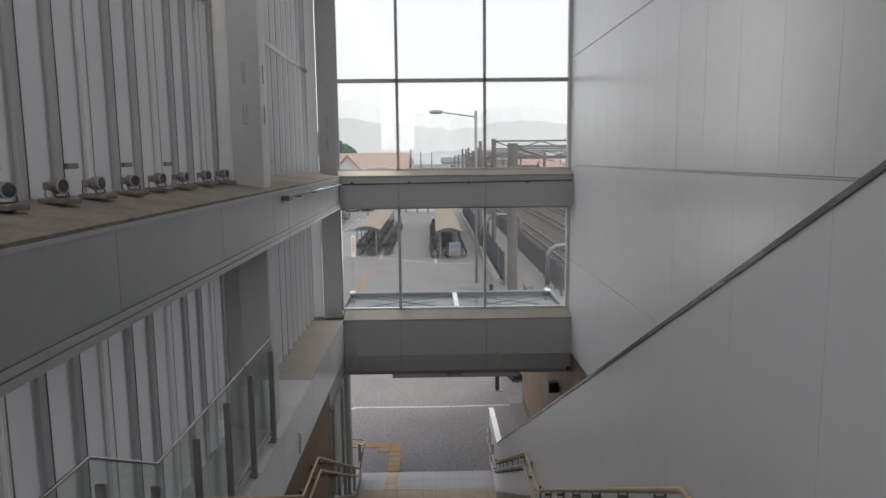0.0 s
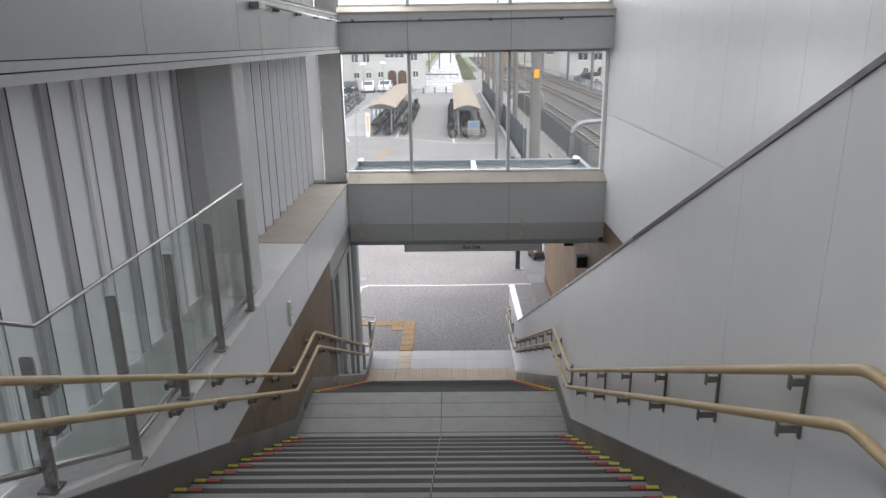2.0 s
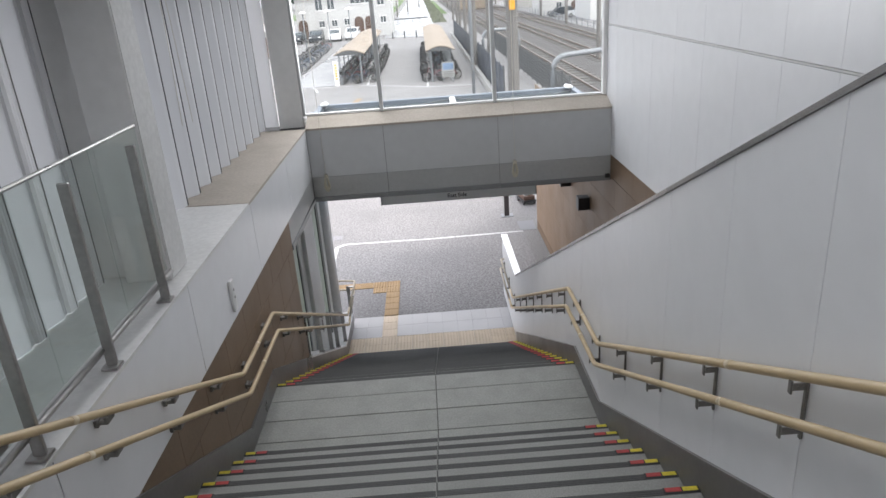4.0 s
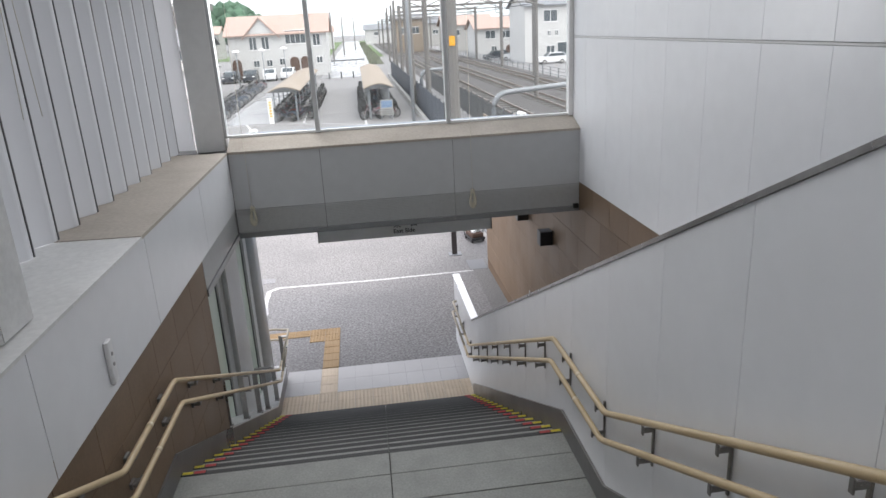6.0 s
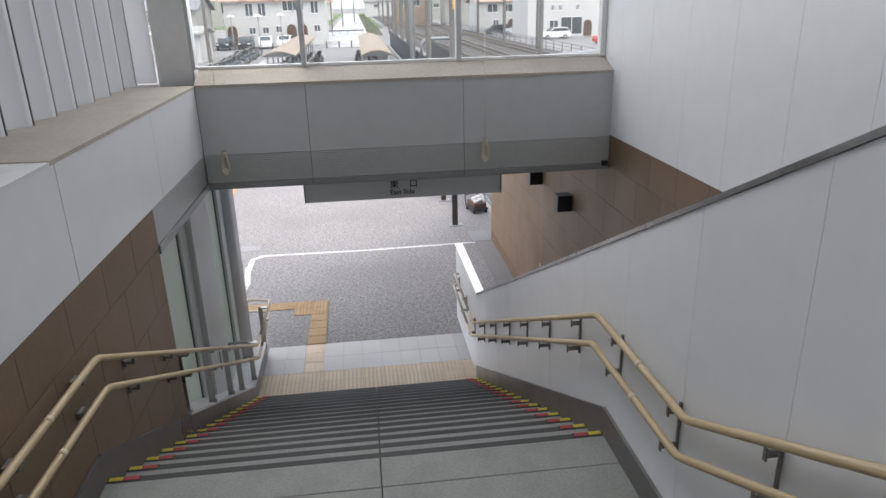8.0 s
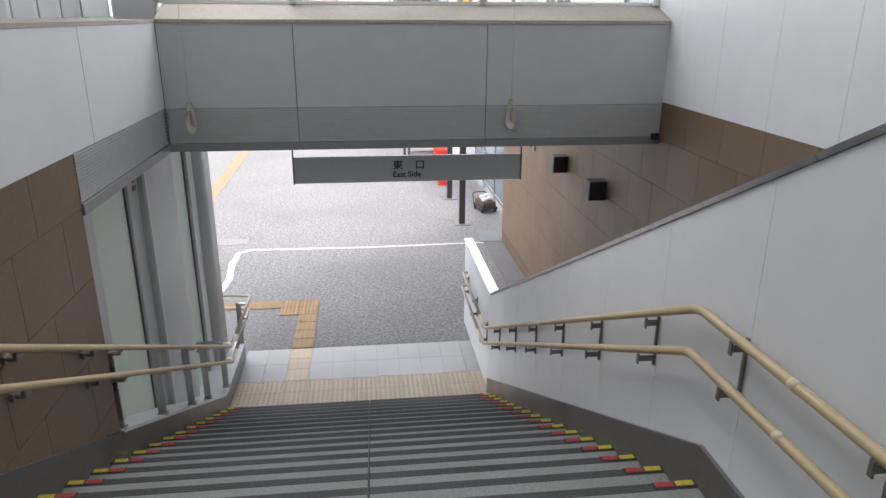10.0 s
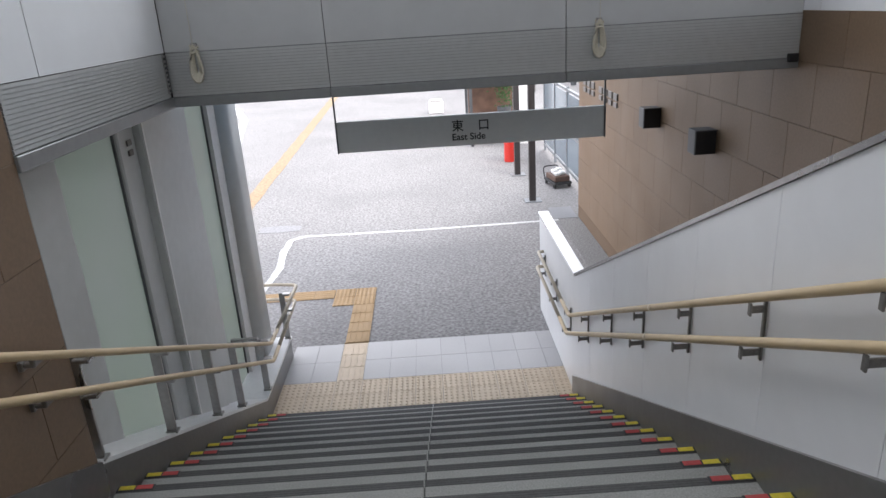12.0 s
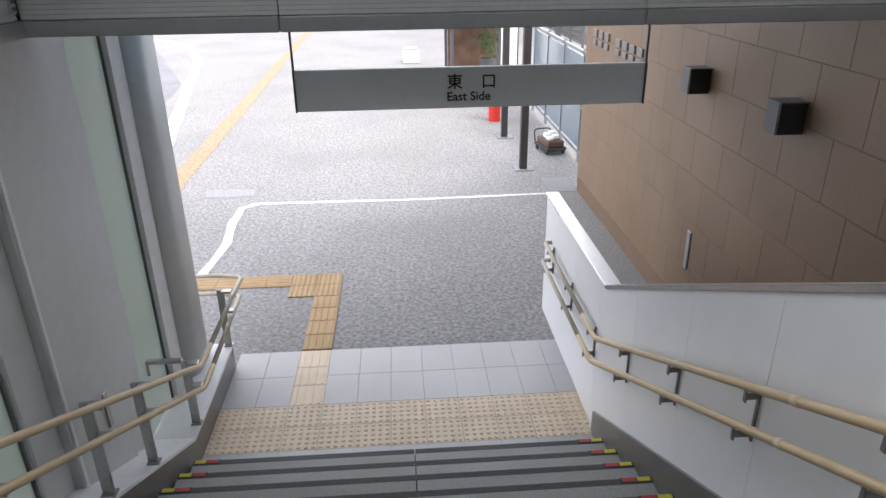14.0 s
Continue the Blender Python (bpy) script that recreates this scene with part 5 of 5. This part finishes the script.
portal(39.6, 5.0, 17.5, 8.45, 0.30)
portal(58.0, 5.6, 19.5, 9.2, 0.2)
for k, y in enumerate((78, 98, 122, 160, 205, 255)):
    portal(y, 5.6 + k * 0.7, 19.0 + k * 0.7, 8.6)
for x, y, h in ((4.4, 57.0, 9.0), (4.9, 66.0, 8.6), (5.3, 92.0, 9.0), (5.8, 108.0, 9.0), (6.5, 135.0, 9.5), (-2.5, 190.0, 9.5), (0.5, 230.0, 10.0), (-4.5, 165.0, 10.0), (8.2, 175, 9.5), (13.5, 56.0, 8.5)):
    mast(x, y, h, 0.17, M_POLEC, "line_pole", "slim grey pole beside the railway", False)
plate = thing("amber_plate", "small amber number plate on the mast", "plate", at=(4.98, 39.25, 0))
part("plate", box(-0.14, 0.14, -0.02, 0.02, 4.9, 5.35), M_AMBER, plate)
part("strap", box(-0.3, 0.3, 0.0, 0.03, 5.1, 5.14), M_DARK, plate)
wires = solid("overhead_wires", tube([(8.5, 38, 6.6), (9.2, 78, 6.6), (10.0, 118, 6.6), (12.0, 255, 6.6)], 0.02, 4), M_DARK, "overhead line wires above the tracks", "wires", kind="stuff")

# ---- railway ----
M_SLEEPER = mat("dirty_concrete_sleeper", (0.15, 0.145, 0.135), 0.9, grain=10, amount=0.2, stain=0.3)
bed = structure("track_bed", prism([(7.9, -0.02), (8.5, 0.25), (20.6, 0.25), (21.4, -0.02)], 30, 420, "y"), M_BALLAST, "brown ballast bed of the railway")
for c in (10.2, 14.0, 17.8):
    tr_ob = thing("railway_track", "pair of steel rails on concrete sleepers", "railway track", "railway tracks")
    sl = mesh("sleeper", box(-1.1, 1.1, -0.12, 0.12, 0.25, 0.31), M_SLEEPER)
    for k in range(60):
        piece("sleeper", sl, tr_ob, at(c, 44 + k * 1.3, 0))
    for x in (-0.53, 0.53):
        part("rail", box(c + x - 0.035, c + x + 0.035, 30, 400, 0.31, 0.45), M_RAILST, tr_ob)
fence = thing("railway_fence", "dark blue-grey louvred fence panels along the railway", "fence")
for k in range(28):
    y = 41.0 + k * 2.0
    part("post", box(4.62, 4.70, y - 0.04, y + 0.04, 0, 2.05), M_DARK, fence)
    if k < 27:
        pan = part("panel", box(4.65, 4.67, y + 0.05, y + 1.95, 0.12, 1.95), M_FENCE, fence)
        if k < 12:
            for s in range(7):
                part("slat", box(4.635, 4.649, y + 0.06, y + 1.94, 0.2 + s * 0.25, 0.34 + s * 0.25), M_FENCE, pan)
mesh_fence = thing("mesh_fence", "dark mesh fence with round-topped posts beside the tracks", "fence")
for k in range(20):
    y = 37.5 + k * 2.0
    part("post", box(7.46, 7.54, y - 0.04, y + 0.04, 0, 1.75), M_DARK, mesh_fence)
    wires_bm = bmesh.new()
    for s in range(8):
        cuboid(wires_bm, 7.49, 7.51, y + 0.04, y + 1.96, 0.15 + s * 0.2, 0.175 + s * 0.2)
    for s in range(14):
        cuboid(wires_bm, 7.492, 7.508, y + 0.1 + s * 0.135, y + 0.13 + s * 0.135, 0.12, 1.6)
    part("mesh_panel", wires_bm, M_DARK, mesh_fence)
low = thing("concrete_kerb_wall", "low concrete wall beside the railway fence", "wall", kind="structure")
part("wall", box(4.2, 4.42, 41, 96, 0, 0.4), M_CONC, low)
hoop = thing("cable_hoop", "bent galvanised hoop pipe over the fence", "pipe hoop")
part("pipe", tube(rounded([(7.3, 41.0, 0), (7.3, 41.0, 2.3), (14.2, 41.6, 2.7), (14.2, 41.6, 0)], 0.8, 5), 0.14, 10), M_POLES, hoop)
hoop_far = thing("cable_hoop", "bent galvanised hoop pipe over the fence", "pipe hoop")
part("pipe", tube(rounded([(5.45, 62.0, 0), (5.45, 62.0, 2.5), (8.4, 62.4, 2.5), (8.4, 62.4, 0)], 0.7, 5), 0.14, 10), M_POLES, hoop_far)
far_fence = thing("trackside_fence", "low pale fence beyond the tracks", "fence")
for k in range(40):
    y = 50 + k * 3
    part("post", box(20.4, 20.5, y, y + 0.1, 0, 1.2), M_POLES, far_fence)
for z in (0.5, 0.85, 1.15):
    part("rail", box(20.43, 20.47, 50, 168, z, z + 0.05), M_POLES, far_fence)

# ---- houses ----


def house(name, x0, x1, y0, y1, eave, ridge, wall_m, roof_m, label, windows, doors=(), gable=None, overhang=0.5):
    """A house with its front to the station, ridge along x."""
    h = thing(name, label, "house", "houses")
    part("wall", box(x0, x1, y0, y1, -0.1, eave), wall_m, h)
    ym = (y0 + y1) / 2
    part("roof", prism([(y0 - overhang, eave - 0.12), (ym, ridge), (y1 + overhang, eave - 0.12), (y1 + overhang, eave - 0.3), (ym, ridge - 0.25), (y0 - overhang, eave - 0.3)], x0 - overhang, x1 + overhang), roof_m, h)
    part("gable_wall", prism([(y0, eave), (ym, ridge - 0.25), (y1, eave)], x0, x1), wall_m, h)
    for x, z, w, t in windows:
        wi = part("window", box(x - w / 2, x + w / 2, y0 - 0.03, y0 + 0.02, z, z + t), M_PANE, h)
        part("frame", box(x - w / 2 - 0.12, x + w / 2 + 0.12, y0 - 0.07, y0 - 0.031, z - 0.14, z - 0.02), M_WHITE, wi)
        part("frame", box(x - 0.035, x + 0.035, y0 - 0.06, y0 - 0.031, z, z + t), M_WHITE, wi)
        part("frame", box(x - w / 2 - 0.12, x + w / 2 + 0.12, y0 - 0.07, y0 - 0.031, z + t, z + t + 0.1), M_WHITE, wi)
    for x, w, t in doors:
        bm = prism([(x - w / 2, 0.1), (x + w / 2, 0.1), (x + w / 2, t - w / 2)] + [(x + w / 2 * math.cos(a), t - w / 2 + w / 2 * math.sin(a)) for a in [math.pi * i / 8 for i in range(1, 8)]] + [(x - w / 2, t - w / 2)], y0 - 0.06, y0 + 0.02, "y")
        part("door", bm, M_WOOD, h, "dark arched doorway")
    if gable:
        gx, gw, gz = gable
        part("gable_front", prism([(gx - gw / 2, eave - 0.4), (gx + gw / 2, eave - 0.4), (gx, gz)], y0 - 0.25, ym, "y"), wall_m, h)
        for s in (-1, 1):
            part("gable_roof", prism([(gx + s * (gw / 2 + 0.4), eave - 0.75), (gx + s * (gw / 2 + 0.4), eave - 0.5), (gx, gz + 0.28), (gx, gz + 0.03)], y0 - 0.5, ym, "y"), roof_m, h)
    return h


house("terracotta_house", -17.2, -3.6, 107, 117, 6.1, 8.6, M_STUCCO, M_TERRA, "two-storey cream apartment house with a terracotta roof",
      [(-13.8, 4.0, 0.9, 1.6), (-12.1, 4.0, 0.9, 1.6), (-13.6, 1.7, 0.7, 0.8), (-11.8, 1.7, 0.7, 0.8), (-10.0, 1.8, 0.7, 0.8), (-8.6, 4.6, 1.3, 1.7), (-7.2, 4.6, 1.3, 1.7), (-5.0, 4.2, 0.9, 1.5), (-4.8, 1.8, 0.7, 0.8)],
      [(-16.3, 1.3, 2.8), (-8.3, 1.3, 2.8), (-6.8, 1.3, 2.8)], (-12.6, 4.4, 8.05))
house("grey_house", -28, -19.0, 98, 108, 5.2, 7.2, M_CONC, M_SLATE, "pale grey house with a slate roof", [(-24, 3.4, 1.4, 1.2), (-21, 3.4, 1.4, 1.2), (-21.5, 1.0, 1.6, 1.4)])
house("low_white_building", -19.5, -15.2, 80, 86, 3.0, 3.5, M_STUCCO, M_CONC, "low white building with a dark door", [], [(-16.2, 1.1, 2.3)])
house("cream_house", 20.9, 28.4, 125, 134, 5.2, 6.9, M_STUCCO, M_TERRA, "cream two-storey house with a pale red roof", [(23.4, 3.4, 1.6, 1.2), (26.0, 3.4, 1.5, 1.1), (24.0, 0.9, 0.8, 1.2)], [(26.6, 1.1, 2.2)])
house("white_house", 24.8, 38.0, 106, 116, 8.1, 9.9, M_STUCCO, M_SLATE, "white two-storey house with grey balcony", [(28.6, 5.7, 1.9, 1.5), (28.4, 3.7, 0.35, 0.7), (29.5, 3.7, 0.35, 0.7), (32.0, 3.7, 0.35, 0.7), (31.2, 0.4, 3.0, 2.3), (28.6, 0.6, 1.1, 1.7)], [(33.6, 1.2, 2.3)])
house("tan_building", 10.0, 17.0, 175, 190, 8.0, 9.0, M_SHEDROOF, M_SLATE, "tan building far along the railway", [(12, 4.5, 1.6, 1.4), (15, 4.5, 1.6, 1.4)])
for k, (x, y, w, e, r) in enumerate(((40, 150, 12, 6, 8), (26, 165, 11, 6, 8), (58, 140, 14, 7, 9), (-36, 140, 13, 6, 8), (-14, 260, 14, 6, 8), (30, 230, 16, 7, 9), (52, 210, 14, 6, 8), (-45, 210, 16, 7, 9), (14, 300, 18, 6, 8))):
    house("distant_house", x - w / 2, x + w / 2, y, y + 9, e, r, (M_STUCCO, M_CONC)[k % 2], (M_SLATE, M_TERRA)[k % 3 == 1], "plain two-storey house in the distance", [(x - w / 4, 3.6, 1.5, 1.2), (x + w / 4, 3.6, 1.5, 1.2)])

# ---- parked cars ----


def car(paint_m, label):
    c = thing("parked_car", label, "car", "parked cars")
    part("body", prism([(-2.0, 0.3), (2.0, 0.3), (2.05, 0.75), (1.95, 0.95), (0.95, 1.02), (0.45, 1.48), (-1.5, 1.52), (-1.95, 1.05), (-2.05, 0.7)], -0.82, 0.82), paint_m, c)
    part("window_band", prism([(0.86, 1.04), (0.40, 1.42), (-1.46, 1.45), (-1.78, 1.06)], -0.828, 0.828), M_PANE, c)
    part("windscreen", prism([(0.97, 1.035), (0.47, 1.47), (0.50, 1.48), (1.0, 1.045)], -0.68, 0.68), M_PANE, c)
    part("rear_window", prism([(-1.53, 1.48), (-1.92, 1.1), (-1.95, 1.11), (-1.56, 1.49)], -0.66, 0.66), M_PANE, c)
    for x in (-0.80, 0.80):
        for y in (-1.25, 1.3):
            w = part("wheel", disc(x, y, 0.31, 0.31, 0.2, axis="x", seg=16), M_TYRE, c)
            part("rim", disc(x + (0.101 if x > 0 else -0.101), y, 0.31, 0.19, 0.012, axis="x", seg=12), M_STEEL, w)
    for x in (-0.6, 0.6):
        part("headlight", box(x - 0.17, x + 0.17, 1.97, 2.06, 0.68, 0.82, 0.01), M_WHITE, c)
        part("tail_light", box(x - 0.14, x + 0.14, -2.06, -1.99, 0.72, 0.9, 0.01), M_REDP, c)
    return c


white_car = car(mat("white_car_paint", (0.72, 0.73, 0.74), 0.25), "white parked hatchback car on asphalt")
white_car.matrix_world = pose(-11.4, 102, 0, 0, 0, 185)
copy_thing(white_car, pose(-9.0, 103, 0, 0, 0, 178))
dark_car = car(mat("dark_car_paint", (0.035, 0.04, 0.05), 0.25), "dark parked hatchback car on asphalt")
dark_car.matrix_world = pose(-13.9, 102, 0, 0, 0, 180)
copy_thing(dark_car, pose(-16.4, 101.5, 0, 0, 0, 176))
copy_thing(white_car, pose(25.6, 117, 0, 0, 0, 80))
copy_thing(white_car, pose(27.6, 102, 0, 0, 0, 95))
copy_thing(dark_car, pose(23.4, 121, 0, 0, 0, 100))
red_car = car(M_REDP, "red parked hatchback car on asphalt")
red_car.matrix_world = pose(30.5, 88, 0, 0, 0, 90)

# ---- distance ----


def ridge_line(name, y, x0, x1, base, high, seed, material, label):
    bm = bmesh.new()
    n = 160
    rows_v = []
    for i in range(n + 1):
        x = x0 + (x1 - x0) * i / n
        h = base + high * (0.5 + 0.5 * noise.noise((x * 0.004 + seed, seed, 0))) + high * 0.12 * noise.noise((x * 0.04, seed, 3))
        rows_v.append([bm.verts.new((x, y, -2)), bm.verts.new((x, y + 30, h * 0.7)), bm.verts.new((x, y + 90, h)), bm.verts.new((x, y + 200, -2))])
    for a, b in zip(rows_v, rows_v[1:]):
        for j in range(3):
            bm.faces.new((a[j], b[j], b[j + 1], a[j + 1]))
    bmesh.ops.recalc_face_normals(bm, faces=bm.faces[:])
    return solid(name, bm, material, label, "backdrop", kind="structure")


# both ridges carry the mist in their surface colour
ridge_line("backdrop_hills", 1500, -1800, 1800, 40, 130, 2.3, M_HAZE, "hills on the horizon paled by painted haze")
ridge_line("backdrop_hills_near", 900, -1200, 1200, 5, 40, 7.7, mat("low_hill_painted_haze", (0.50, 0.545, 0.55), 1.0, grain=0.02, amount=0.1, spec=0.0), "wooded low hills with haze painted in")
wood = bmesh.new()
rw = random.Random(8)
for i in range(900):
    x = rw.uniform(-105, -20)
    hh = 17 * math.exp(-((x + 50) / 18) ** 2) + 1
    z = rw.uniform(0.2, 1.0) * hh
    rr = rw.uniform(1.5, 3.2)
    bmesh.ops.create_icosphere(wood, subdivisions=1, radius=rr, matrix=Matrix.Translation((x, 300 + rw.uniform(-14, 14) + z, z)) @ Matrix.Rotation(rw.uniform(0, 6), 4, "Z") @ Matrix.Diagonal((1, 1, rw.uniform(0.7, 1.3), 1)))
solid("wooded_hill", wood, M_HILL, "dark green wooded hill behind the houses", "hill", kind="stuff")
verge = bmesh.new()
for i in range(2500):
    x, y = rw.uniform(2.9, 4.9), rw.uniform(130, 330)
    hgt = rw.uniform(0.2, 0.9)
    a = rw.uniform(0, 6.28)
    dx, dy = 0.4 * math.cos(a), 0.4 * math.sin(a)
    verge.faces.new([verge.verts.new(p) for p in ((x - dx, y - dy, 0), (x + dx, y + dy, 0), (x + 0.1, y, hgt))])
solid("grass_verge", verge, mat("verge_grass", (0.19, 0.205, 0.15), 0.9, grain=1, amount=0.3), "green grass verge beside the far lane", "grass", kind="stuff")
